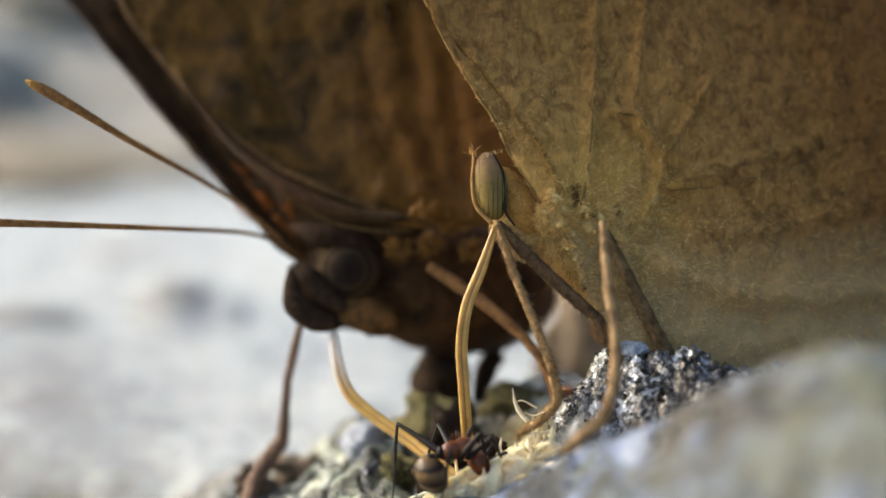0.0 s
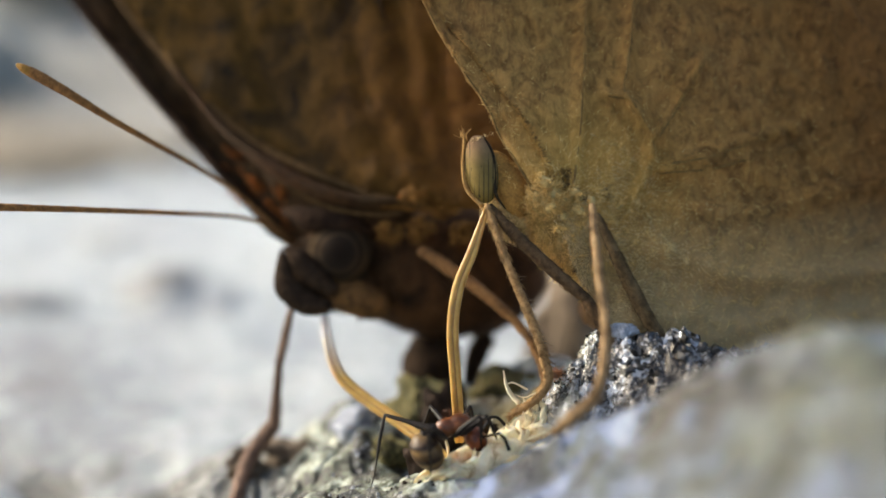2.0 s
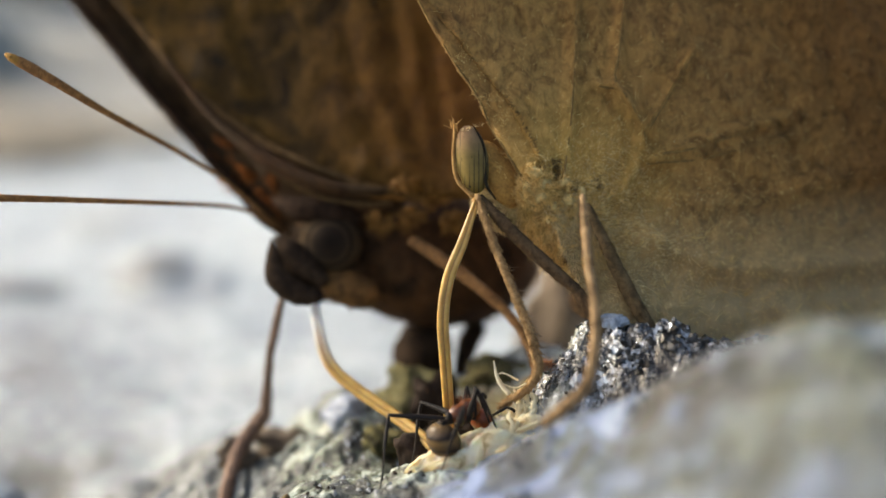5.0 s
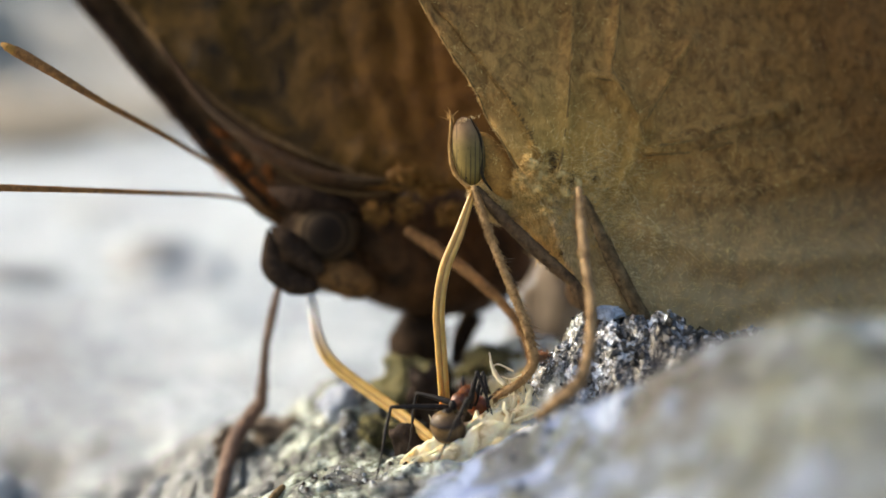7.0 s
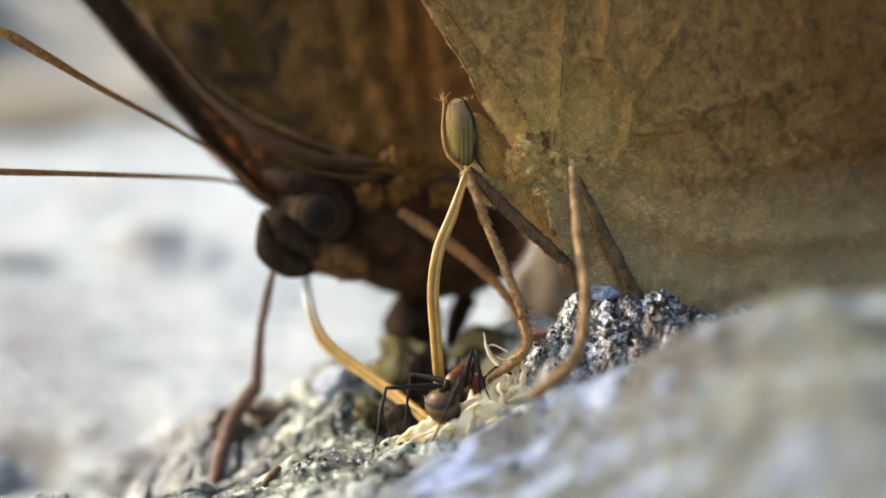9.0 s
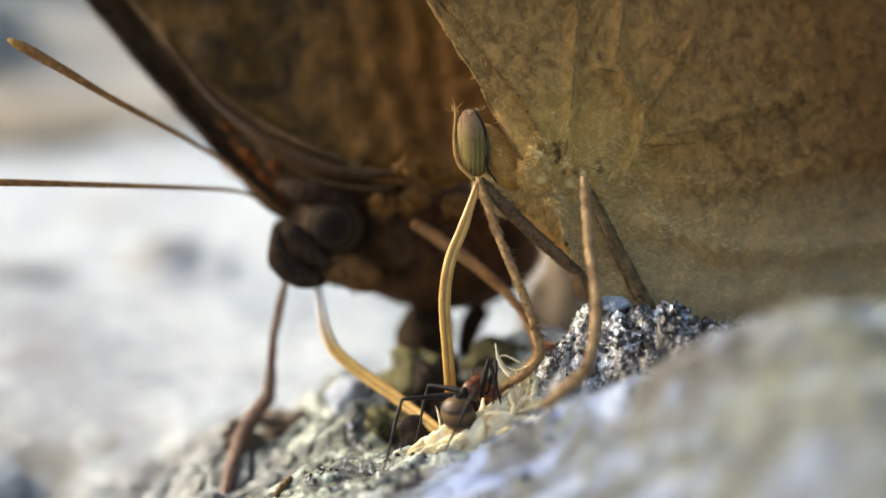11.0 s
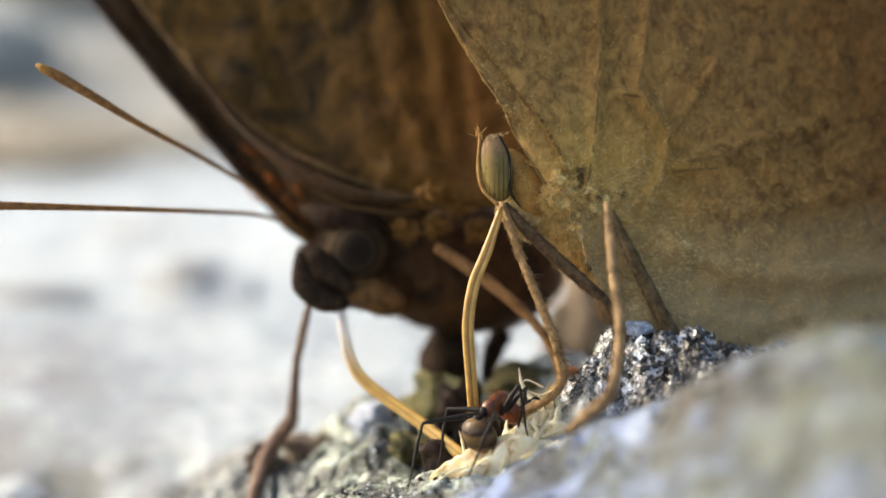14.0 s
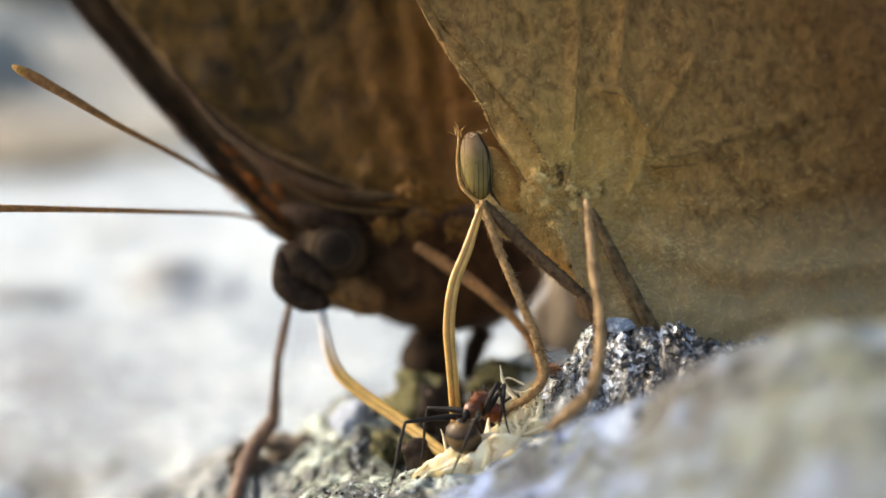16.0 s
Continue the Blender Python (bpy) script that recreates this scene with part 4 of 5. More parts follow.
        hair(g, q, (rnd.uniform(0.1, 0.5), -0.2, rnd.uniform(-0.2, 0.6)), s * rnd.uniform(0.10, 0.28), s * rnd.uniform(0.015, 0.04), rnd, 0.3)
    part("seam", g, VEIN_DARK, wing, "dark fringed seam")
    wing_nap("nap", at, [(0.57, -0.24), (1.77, 0.20), (1.21, -1.16), (2.90, -0.74), (2.33, -2.10)], 1.1, 4200, 0.27, 0.010, root, FUR_B, wing, 11, label="pale olive nap", rim=outline)
    wing_nap("scale_hair", at, [(2.95, 3.66), (6.68, 4.84), (8.74, -0.38), (6.12, -2.65), (11.48, 2.43), (0.67, 5.30), (3.64, -3.73), (9.68, -4.14)], 2.8, 4500, 0.20, 0.007, root, FUR_B, wing, 12, 0.14, "fine scale hair", outline)
    wing_nap("breast_fur", at, [(-0.2, -0.6), (0.1, -1.3), (0.35, -2.1), (0.6, -2.9), (1.0, -3.6), (1.5, -4.4), (1.0, -1.6), (1.6, -2.8)], 0.50, 7000, 0.27, 0.013, root, FUR_PALE, wing, 14, 0.55, "pale grey-olive breast fur", outline)
    wing_nap("breast_fur", at, [(2.2, -0.8), (2.8, -1.8), (3.6, -2.6), (3.0, -3.6), (4.6, -3.4), (2.6, 0.4)], 0.9, 4800, 0.22, 0.011, root, FUR_PALE, wing, 15, 0.35, "pale grey-olive breast fur", outline)
    wing_nap("low_fur", at, [(5.5, -4.2), (7.5, -3.6), (9.5, -4.6), (11.5, -3.8), (13.5, -4.6), (6.5, -2.2)], 1.5, 3400, 0.26, 0.009, root, FUR_B, wing, 16, 0.25, "short olive fur on the lower wing", outline)
    # dark hairs put the shade of the creases between tufts into colour
    wing_nap("crease_shade", at, [(-0.45, 0.55), (0.25, 0.65), (0.95, -0.15), (0.45, -2.9), (1.05, -2.1), (1.9, 0.1), (-0.05, 0.15)], 0.17, 800, 0.22, 0.014, root, FUR_SHADE, wing, 17, 0.3, "dark hairs standing in for shade between the tufts", outline)
    # forewing, showing as a strip along the front
    fout = [(-0.61, -0.49), (-1.37, 0.52), (-2.20, 2.20), (-2.92, 3.70), (-3.73, 5.08), (-4.81, 7.27), (-7.30, 12.69), (-9.78, 18.74), (-5.46, 22.86), (1.62, 20.81), (3.51, 12.02), (1.84, 4.85), (0.36, 0.22)]
    fveins = [([(-0.92, 0.24), (-1.75, 1.97), (-2.91, 3.93), (-4.17, 6.23), (-5.63, 9.23)], 0.3, 0.02)]
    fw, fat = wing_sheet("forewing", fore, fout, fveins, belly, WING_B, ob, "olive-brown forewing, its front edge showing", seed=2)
    wing_vein(fat, fout[:7], 0.05, 0.045, VEIN_DARK, fw, 60, 0.3, -0.02)
    wing_nap("edge_hair", fat, [(-1.22, 1.05), (-2.07, 2.43), (-2.69, 3.70), (-3.31, 5.08)], 0.5, 700, 0.2, 0.007, root, FUR_B, fw, 13, 0.2, "fine edge hair", fout)

    # body: thorax under the wing root, with long olive hair
    ax = axes_from(Vector((7.57, 3.45, 4.91)) - Vector((2.39, 3.19, 10.05)))
    g = blob(Geo(), (5.16, 3.89, 8.31), (3.2, 1.0, 1.2), ax)
    thorax = part("thorax", g, SKIN_B, ob, "hairy olive-grey thorax")
    g, rnd = Geo(), random.Random(21)
    fur(g, (5.16, 3.89, 8.31), (3.2, 1.0, 1.2), ax, 6500, 0.5, 0.010, (0.25, -0.1, -0.35), rnd)
    fur(g, (3.98, 2.70, 10.56), (0.75, 0.7, 0.5), ax, 2600, 0.30, 0.011, (0.1, -0.2, 0.1), rnd)
    part("fur", g, FUR_B, thorax, "olive-grey fur", kind="stuff")
    g = blob(Geo(), (3.99, 2.89, 10.52), (0.8, 0.7, 0.6), ax)
    h = Geo()
    tufts = [(-1.09, -0.03), (-0.78, 0.51), (-0.38, 0.23), (-0.01, -0.18), (0.43, 0.11), (-0.56, -0.45), (0.02, -0.80), (0.60, -0.58), (1.15, -0.29), (-0.25, -1.40), (0.25, -1.71), (0.74, -1.27), (0.48, -2.40), (1.16, -2.07), (1.15, -2.98), (1.82, -0.95), (2.33, -0.38), (2.61, -1.47), (1.77, -2.72)]
    for k, p in enumerate(tufts):
        c = at(p, 0.10 if k < 9 else 0.0)
        r = rnd.uniform(0.14, 0.24) if k < 9 else rnd.uniform(0.08, 0.15)
        blob(g, c, (r * 1.3, r, r), axes_from((rnd.uniform(-1, 1), 0.1, rnd.uniform(-1, 1))), 14, 10, lambda u: 1 + 0.3 * noise.noise(Vector(u) * 2.5 + Vector((k, 0, 0))))
        fur(h, c, (r * 1.2, r, r), np.eye(3), 260, 0.27, 0.010, (rnd.uniform(-.6, .6), -0.3, rnd.uniform(-.6, .6)), rnd)
    tegula = part("tegula", g, SKIN_B, ob, "yellowish hair tufts at the wing root")
    part("fur", h, FUR_B, tegula, kind="stuff")
    g = tube(Geo(), [(6.52, 4.78, 6.12), (10.17, 6.24, 3.70), (13.80, 7.92, 2.14)], [1.4, 1.5, 0.6], 16, 30, 0.04)
    part("abdomen", g, LEG_BROWN, ob)
    g = blob(Geo(), (2.60, 3.60, 9.62), (1.3, 0.75, 0.6), ax)
    neck = part("neck", g, SKIN_B, ob, "olive-grey furry neck")
    g, rnd = Geo(), random.Random(22)
    fur(g, (2.60, 3.60, 9.62), (1.3, 0.75, 0.6), ax, 2600, 0.24, 0.012, (0.25, -0.2, -0.3), rnd)
    part("fur", g, FUR_PALE, neck, "pale grey-olive fur", kind="stuff")

    # head with its upright striped eye
    g = blob(Geo(), (2.46, 3.43, 11.03), (1.5, 0.72, 0.6), axes_from(Vector((3.29, 3.06, 9.96)) - Vector((1.89, 3.66, 12.36))))
    head = part("head", g, HAIR_TAN, ob, "tan hairy head")
    g, rnd = Geo(), random.Random(23)
    fur(g, (2.46, 3.43, 11.03), (1.45, 0.7, 0.58), axes_from(Vector((3.29, 3.06, 9.96)) - Vector((1.89, 3.66, 12.36))), 420, 0.2, 0.009, (0.5, 0, -0.5), rnd)
    part("fur", g, FUR_B, head, kind="stuff")
    ea = axes_from(Vector((1.75, 2.74, 10.32)) - Vector((1.30, 3.40, 12.97)))
    g = blob(Geo(), (1.43, 3.08, 11.67), (1.36, 0.65, 0.72), ea, 40, 30)
    eye = part("eye", g, EYE_B, head, "pale grey-green eye with dark streaks")
    g = tube(Geo(), [(1.51, 3.09, 12.97), (1.87, 2.81, 12.27), (1.93, 2.60, 11.41), (2.00, 2.44, 10.76), (2.37, 2.60, 10.17)], [0.03, 0.06, 0.07, 0.06, 0.03], 8, 30)
    part("eye_rim", g, EYE_RIM, eye)
    g, rnd = Geo(), random.Random(29)
    for _ in range(34):
        q = Vector((1.03, 3.00, 12.81)).lerp(Vector((1.78, 3.00, 13.08)), rnd.random()) + Vector((rnd.gauss(0, .05), rnd.gauss(0, .05), rnd.gauss(0, .04)))
        hair(g, q, (rnd.uniform(-.9, .3), -0.3, rnd.uniform(-.1, .7)), rnd.uniform(0.08, 0.18), 0.010, rnd, 0.3)
    part("eye_fringe", g, FUR_PALE, eye, "pale hair fringe", kind="stuff")
    g = tube(Geo(), [(0.69, 3.37, 13.24), (0.74, 3.22, 12.66), (0.69, 2.91, 11.81), (0.85, 2.69, 10.94), (1.47, 2.53, 10.29)], [0.03, 0.06, 0.075, 0.085, 0.09], 8, 30, 0.1)
    rnd = random.Random(4)
    for p in ([(0.62, 3.17, 12.89)] * 3 + [(0.76, 3.20, 13.00)] * 3 + [(0.85, 3.25, 12.77)] * 2):
        hair(g, p, (rnd.uniform(-1, 1), -0.2, rnd.uniform(0.2, 1.2)), 0.45, 0.03, rnd, 0.1)
    part("palp", g, PALP, head, "tan palp ending in a small tuft")
    proboscis(ob, [(1.61, 2.49, 10.14), (1.07, 1.90, 8.61), (0.53, 1.56, 7.25), (0.31, 1.18, 5.70), (0.42, 0.94, 3.91), (0.56, 0.88, 2.04), (0.61, 1.04, 1.03)], [0.12, 0.21, 0.23, 0.23, 0.225, 0.22, 0.18], "golden horn-coloured proboscis bent at the middle")

    # legs
    insect_leg(ob, "foreleg", [("femur", [(1.62, 2.35, 10.40), (1.95, 2.02, 9.49), (2.41, 1.50, 8.25)], [0.10, 0.15, 0.16]),
                              ("tibia", [(2.41, 1.50, 8.25), (3.11, 1.01, 6.67), (3.66, 0.68, 5.38), (3.84, 0.62, 4.71)], [0.16, 0.18, 0.18, 0.17]),
                              ("tarsus", [(3.84, 0.62, 4.71), (4.03, 0.50, 3.82), (3.64, 0.43, 3.10), (2.98, 0.41, 2.62), (2.47, 0.42, 2.26)], [0.2, 0.2, 0.17, 0.15, 0.08])], LEG_TAN, 190, 31, "tan bristly leg", 0.26)
    g, rnd = Geo(), random.Random(35)
    for p in spline([(2.73, 1.27, 7.74), (3.17, 0.94, 6.80), (3.65, 0.65, 5.67), (4.06, 0.52, 4.74), (4.29, 0.42, 3.90)], 26):
        hair(g, p, (rnd.uniform(0.6, 1.0), rnd.uniform(-0.4, 0.2), rnd.uniform(-0.9, 0.3)), rnd.uniform(0.28, 0.6), 0.02, rnd, 0.08)
    part("spine_fringe", g, SPINE, ob, "short dark spines", kind="stuff")
    insect_leg(ob, "midleg", [("femur", [(1.74, 2.53, 10.29), (2.69, 2.08, 9.32), (3.90, 1.70, 8.20), (5.57, 1.35, 6.80)], [0.15, 0.24, 0.27, 0.21]),
                             ("tibia", [(5.57, 1.35, 6.80), (6.46, 1.07, 5.27), (6.70, 0.89, 4.16)], [0.24, 0.2, 0.14])], LEG_BROWN, 220, 32, "dark brown leg", 0.24)
    insect_leg(ob, "hindleg", [("femur", [(5.56, 0.60, 10.74), (5.58, -0.50, 9.71), (5.63, -1.70, 8.49)], [0.11, 0.17, 0.18]),
                              ("tibia", [(5.63, -1.70, 8.49), (5.76, -2.90, 7.10), (5.62, -3.90, 5.92), (5.45, -4.40, 5.25)], [0.18, 0.18, 0.18, 0.20]),
                              ("tarsus", [(5.45, -4.40, 5.25), (5.18, -4.70, 4.76), (4.50, -4.90, 4.21), (3.75, -5.00, 3.60)], [0.21, 0.21, 0.20, 0.12])], LEG_SOFT, 160, 33, "soft tan leg")
    insect_leg(ob, "hindleg", [("femur", [(5.95, 2.26, 10.05), (6.66, 1.68, 8.55), (7.48, 1.60, 6.96), (8.61, 1.20, 4.93)], [0.12, 0.22, 0.28, 0.28])], THIGH, 800, 34, "dark brown thigh folded under the wing", 0.2)
    # reddish claw tuft on the wet crest
    g, rnd = Geo(), random.Random(8)
    tube(g, [(3.92, 0.73, 3.51), (4.19, 0.93, 3.87), (4.60, 1.05, 3.97)], [0.12, 0.1, 0.06], 8, 12, 0.3)
    for _ in range(300):
        p = Vector((4.29, 1.02, 3.84)) + Vector((rnd.gauss(0, .16), rnd.gauss(0, .1), rnd.gauss(0, .10)))
        hair(g, p, (rnd.uniform(-.4, 1), rnd.uniform(-1, .3), rnd.uniform(-.3, .6)), 0.22, 0.014, rnd)
    part("claw_tuft", g, TUFT, ob, "reddish bristly claw tuft")
    return ob


# ---- the rust-brown butterfly behind it ----
def antenna(parent, pts, radii, label, tip=None):
    ring = lambda s: 1 + 0.035 * np.sin(s * 2 * np.pi * 46)
    ob = part("antenna", tube(Geo(), pts, radii, 10, 230, 0.03, ring=ring), ANTENNA, parent, label)
    if tip:
        part("antenna_tip", tube(Geo(), tip, [0.08, 0.17, 0.2], 12, 40, 0.03, ring=lambda s: 1 + 0.05 * np.sin(s * 2 * np.pi * 5)), ANT_TIP, ob, "yellow tip")
    return ob


def build_rust_butterfly():
    base = (-0.62, 8.25, -0.66)
    ob = thing("butterfly", base, "rust-brown butterfly with dark-edged wings, drinking beside the other", "butterfly", "feeding butterflies")
    hind = plane_of((-2.07, 8.21, 9.54), (-13.61, 11.85, 15.84), (-15.01, 14.22, 23.28))
    fore = plane_of((-4.65, 9.26, 7.54), (-15.37, 13.74, 15.17), (-18.14, 16.55, 24.39))
    eh = [(-1.48, 0.44), (0.17, -0.21), (1.65, -0.58), (4.02, -0.95), (7.23, -1.02), (10.59, -0.52), (14.14, 0.60), (17.55, 2.25), (21.52, 6.60), (18.17, 13.95), (8.28, 18.51), (-2.70, 14.54), (-6.04, 6.63), (-4.40, 2.30)]
    hv = [([(-0.97, 0.34), (1.56, -0.34), (4.73, -0.02), (8.03, 1.42), (11.52, 4.12)], 0.4, 0.10),
          ([(-1.03, 0.46), (1.46, 1.44), (3.89, 3.49), (6.51, 6.33)], 0.4, 0.10),
          ([(-1.59, 1.22), (0.55, 2.83), (2.50, 4.85), (5.25, 8.17)], 0.4, 0.09),
          ([(-1.77, 1.89), (-0.15, 4.09), (1.95, 6.59)], 0.4, 0.08)]
    belly = lambda x, y: 0.5 * np.sin(x / 7.0) * np.cos(y / 9.0)
    wing, at = wing_sheet("hindwing", hind, eh, hv, belly, WING_A, ob, "rust-brown hindwing with a pale rim", step=0.35, seed=3)
    wing_vein(at, eh[:9], 0.18, 0.16, VEIN_A, wing, 90, 0.1, -0.1)
    for line, w, a in hv:
        wing_vein(at, line, 0.08, 0.06, VEIN_A, wing, up=-0.03)
    roll = [(-11.99, 10.55, 14.87), (-9.61, 9.35, 12.37), (-7.28, 8.35, 10.77), (-5.13, 7.65, 9.83), (-3.27, 7.35, 9.54), (-1.80, 7.35, 9.59)]
    part("wing_fold", tube(Geo(), roll, [0.10, 0.42, 0.62, 0.62, 0.45, 0.2], 14, 60, 0.05, 0.6), WING_A_DARK, wing, "dark brown fold below the pale rim")
    part("fold_rim", tube(Geo(), [(x, y - 0.1, z - 0.52) for x, y, z in roll[2:]], [0.03, 0.07, 0.08, 0.05], 8, 40, 0.2), VEIN_A, wing, "pale lower rim")
    ef = [(1.26, -1.66), (2.78, -1.67), (4.93, -1.29), (8.39, -0.78), (11.70, -0.20), (16.04, 0.67), (23.05, 2.35), (31.02, 4.82), (31.15, 10.11), (21.23, 14.42), (10.35, 13.60), (2.15, 7.15), (-1.95, 3.05), (-0.65, 0.02)]
    fv = [([(1.81, -1.38), (4.31, -1.02), (8.02, -0.25), (11.95, 0.75), (15.87, 2.14)], 0.3, 0.25),
          ([(1.64, -0.93), (4.18, -0.29), (7.28, 0.62), (10.88, 2.15)], 0.3, 0.22)]
    fw, fat = wing_sheet("forewing", fore, ef, fv, lambda x, y: 0 * x, WING_A_DARK, ob, "dark brown forewing with a nearly black front edge", step=0.35, seed=9)
    g = tube(Geo(), [fat(tuple(p)) for p in spline([(*q, 0) for q in ef[:8]], 30)[:, :2]], [0.22, 0.42, 0.5, 0.5, 0.42], 10, 90, 0.06, 0.5)
    part("costa", g, COSTA, fw, "nearly black front edge")
    for line, w, a in fv:
        wing_vein(fat, line, 0.14, 0.10, VEIN_A, fw)
    # orange scales at the forewing's root
    g, rnd = Geo(), random.Random(17)
    for _ in range(900):
        s = rnd.random()
        p = (Vector((*(6.69, -0.39), 0)) * (1 - s) + Vector((*(2.57, -0.83), 0)) * s)
        q = fat((p.x + rnd.gauss(0, .35), p.y + rnd.gauss(0, .35)), 0.02)
        hair(g, q, (0.5 + rnd.uniform(-.2, .2), -0.25, -0.5 + rnd.uniform(-.2, .2)), 0.6, 0.05, rnd)
    part("scale_patch", g, RUST, fw, "rusty orange scales at the wing root", kind="stuff")

    # body
    ax = axes_from(Vector((3.87, 11.68, 4.83)) - Vector((-4.21, 9.86, 5.83)))
    tc, ts = (0.05, 11.36, 5.62), (4.9, 3.15, 3.0)
    g = blob(Geo(), tc, ts, ax, 40, 28)
    thorax = part("thorax", g, SKIN_A, ob, "dark umber hairy thorax")
    g, rnd = Geo(), random.Random(41)
    fur(g, tc, ts, ax, 4200, 0.22, 0.018, (0.8, -0.1, 0.0), rnd)
    part("fur", g, FUR_A, thorax, "short dark brown fur", kind="stuff")
    for pts, radii in ([(-0.22, 11.00, 2.13), (-0.54, 11.00, 0.96), (0.24, 10.50, -0.49), (0.85, 9.50, -2.08)], [1.1, 1.4, 0.7, 0.25]), ([(2.07, 12.00, 2.25), (1.59, 12.00, 1.21), (1.27, 11.50, -0.27), (1.58, 10.50, -1.89)], [0.5, 0.55, 0.3, 0.18]):
        part("coxa", tube(Geo(), pts, radii, 16, 40, 0.08), HEAD_A, ob, "dark leg base under the thorax")
    g = tube(Geo(), [(-3.06, 8.24, 9.23), (-1.08, 8.04, 9.27), (1.38, 8.26, 9.33)], [0.12, 0.3, 0.2], 12, 24, 0.2)
    hinge = part("wing_hinge", g, TAWNY, ob, "tawny wing hinge")
    g, h, rnd = Geo(), Geo(), random.Random(47)
    for c, r in [((-1.43, 7.60, 9.77), 0.31), ((-0.09, 7.70, 9.26), 0.28), ((-1.07, 7.60, 8.40), 0.28), ((-2.42, 7.60, 8.15), 0.25), ((0.65, 7.90, 8.09), 0.25)]:
        blob(g, c, (r * 1.5, r, r * 0.8), axes_from((1, 0.1, rnd.uniform(-.5, .2))), 16, 12, lambda u: 1 + 0.25 * noise.noise(Vector(u) * 2 + Vector(c)))
        fur(h, c, (r * 1.5, r, r * 0.8), np.eye(3), 520, 0.5, 0.020, (0.4, -0.3, rnd.uniform(-.3, .5)), rnd)
    part("hinge_tuft", g, TAWNY, hinge, "tawny lumps under the wing")
    part("fur", h, TUFT_A, hinge, "tawny fur", kind="stuff")
    g = tube(Geo(), [(-7.09, 8.77, 8.87), (-5.88, 7.90, 8.70), (-4.51, 7.67, 8.60), (-3.31, 7.97, 8.13)], [0.15, 0.55, 0.6, 0.3], 14, 28, 0.12)
    part("collar", g, COSTA, ob, "blackish hairy collar behind the head")
    hc = (-5.19, 8.69, 6.07)
    g = blob(Geo(), hc, (1.95, 1.6, 1.7), axes_from((0.8, 0.1, -0.5)), 32, 22)
    head = part("head", g, HEAD_A, ob, "blackish brown head")
    g, rnd = Geo(), random.Random(43)
    fur(g, hc, (1.95, 1.6, 1.7), axes_from((0.8, 0.1, -0.5)), 1300, 0.25, 0.022, (0.2, -0.1, -0.2), rnd)
    fur(g, (-3.60, 8.07, 5.24), (1.5, 1.0, 1.0), axes_from((0.8, 0.1, -0.3)), 900, 0.3, 0.02, (0.4, -0.1, -0.1), rnd)
    part("fur", g, FUR_A, head, kind="stuff")
    g = blob(Geo(), (-3.77, 7.55, 5.22), (1.5, 0.8, 0.95), axes_from((0.8, 0.1, -0.35)))
    part("cheek", g, CHEEK, head, "tawny cheek below the eye")
    ec = (-4.57, 8.03, 7.15)
    pole = Vector(ec) + Vector((0.05, -1.45, 0.3))
    g = blob(Geo(), ec, (1.50, 1.45, 1.42), axes_from((0, -1, 0.2), (1, 0, 0)), 44, 30)
    part("eye", g, eye_ringed_material([p - b for p, b in zip(pole, base)]), head, "large dark eye with a paler ring")
    g = tube(Geo(), [(-4.93, 6.49, 5.11), (-5.82, 6.42, 5.25), (-6.74, 6.68, 5.86), (-6.94, 7.01, 6.79), (-7.05, 7.29, 7.48)], [0.3, 0.52, 0.54, 0.34, 0.03], 14, 34, 0.06)
    part("palp", g, HEAD_A, head, "dark pointed palp")
    g = tube(Geo(), [(-4.74, 6.65, 5.75), (-5.46, 6.69, 6.31), (-6.25, 6.97, 7.05), (-6.94, 7.20, 7.55)], [0.3, 0.50, 0.48, 0.05], 14, 30, 0.06)
    part("palp", g, HEAD_A, head, "dark pointed palp")
    antenna(ob, [(-6.44, 10.53, 6.83), (-7.33, 8.96, 7.97), (-8.77, 8.50, 9.46), (-9.95, 8.31, 10.35), (-11.51, 6.60, 11.76), (-13.46, 5.12, 13.25), (-14.80, 4.35, 14.29), (-15.96, 4.22, 15.02), (-16.53, 4.20, 15.34)], [0.11, 0.10, 0.09, 0.10, 0.12, 0.14, 0.19, 0.23, 0.22], "slender ringed brown antenna, thickened to its end", [(-17.00, 4.16, 15.61), (-16.77, 4.13, 15.48), (-16.44, 4.19, 15.29)])
    antenna(ob, [(-6.31, 10.47, 6.61), (-6.98, 9.06, 7.56), (-7.83, 8.61, 8.22), (-8.74, 8.10, 8.66), (-9.85, 7.34, 8.94), (-11.67, 5.60, 9.37), (-14.56, 4.05, 9.78), (-17.61, 2.89, 10.09), (-19.41, 2.30, 10.23)], [0.10, 0.09, 0.08, 0.085, 0.09, 0.10, 0.12, 0.16, 0.21], "slender ringed brown antenna")
    proboscis(ob, [(-5.12, 6.20, 4.78), (-4.89, 5.30, 3.84), (-4.62, 4.75, 3.11), (-4.17, 4.30, 2.50), (-3.26, 3.70, 1.91), (-1.60, 2.50, 1.14), (-0.11, 1.00, 0.48), (0.50, 0.50, 0.20)], [0.2, 0.23, 0.25, 0.26, 0.26, 0.25, 0.24, 0.2], "golden proboscis, whitish at its upper end", HORN_PALE)
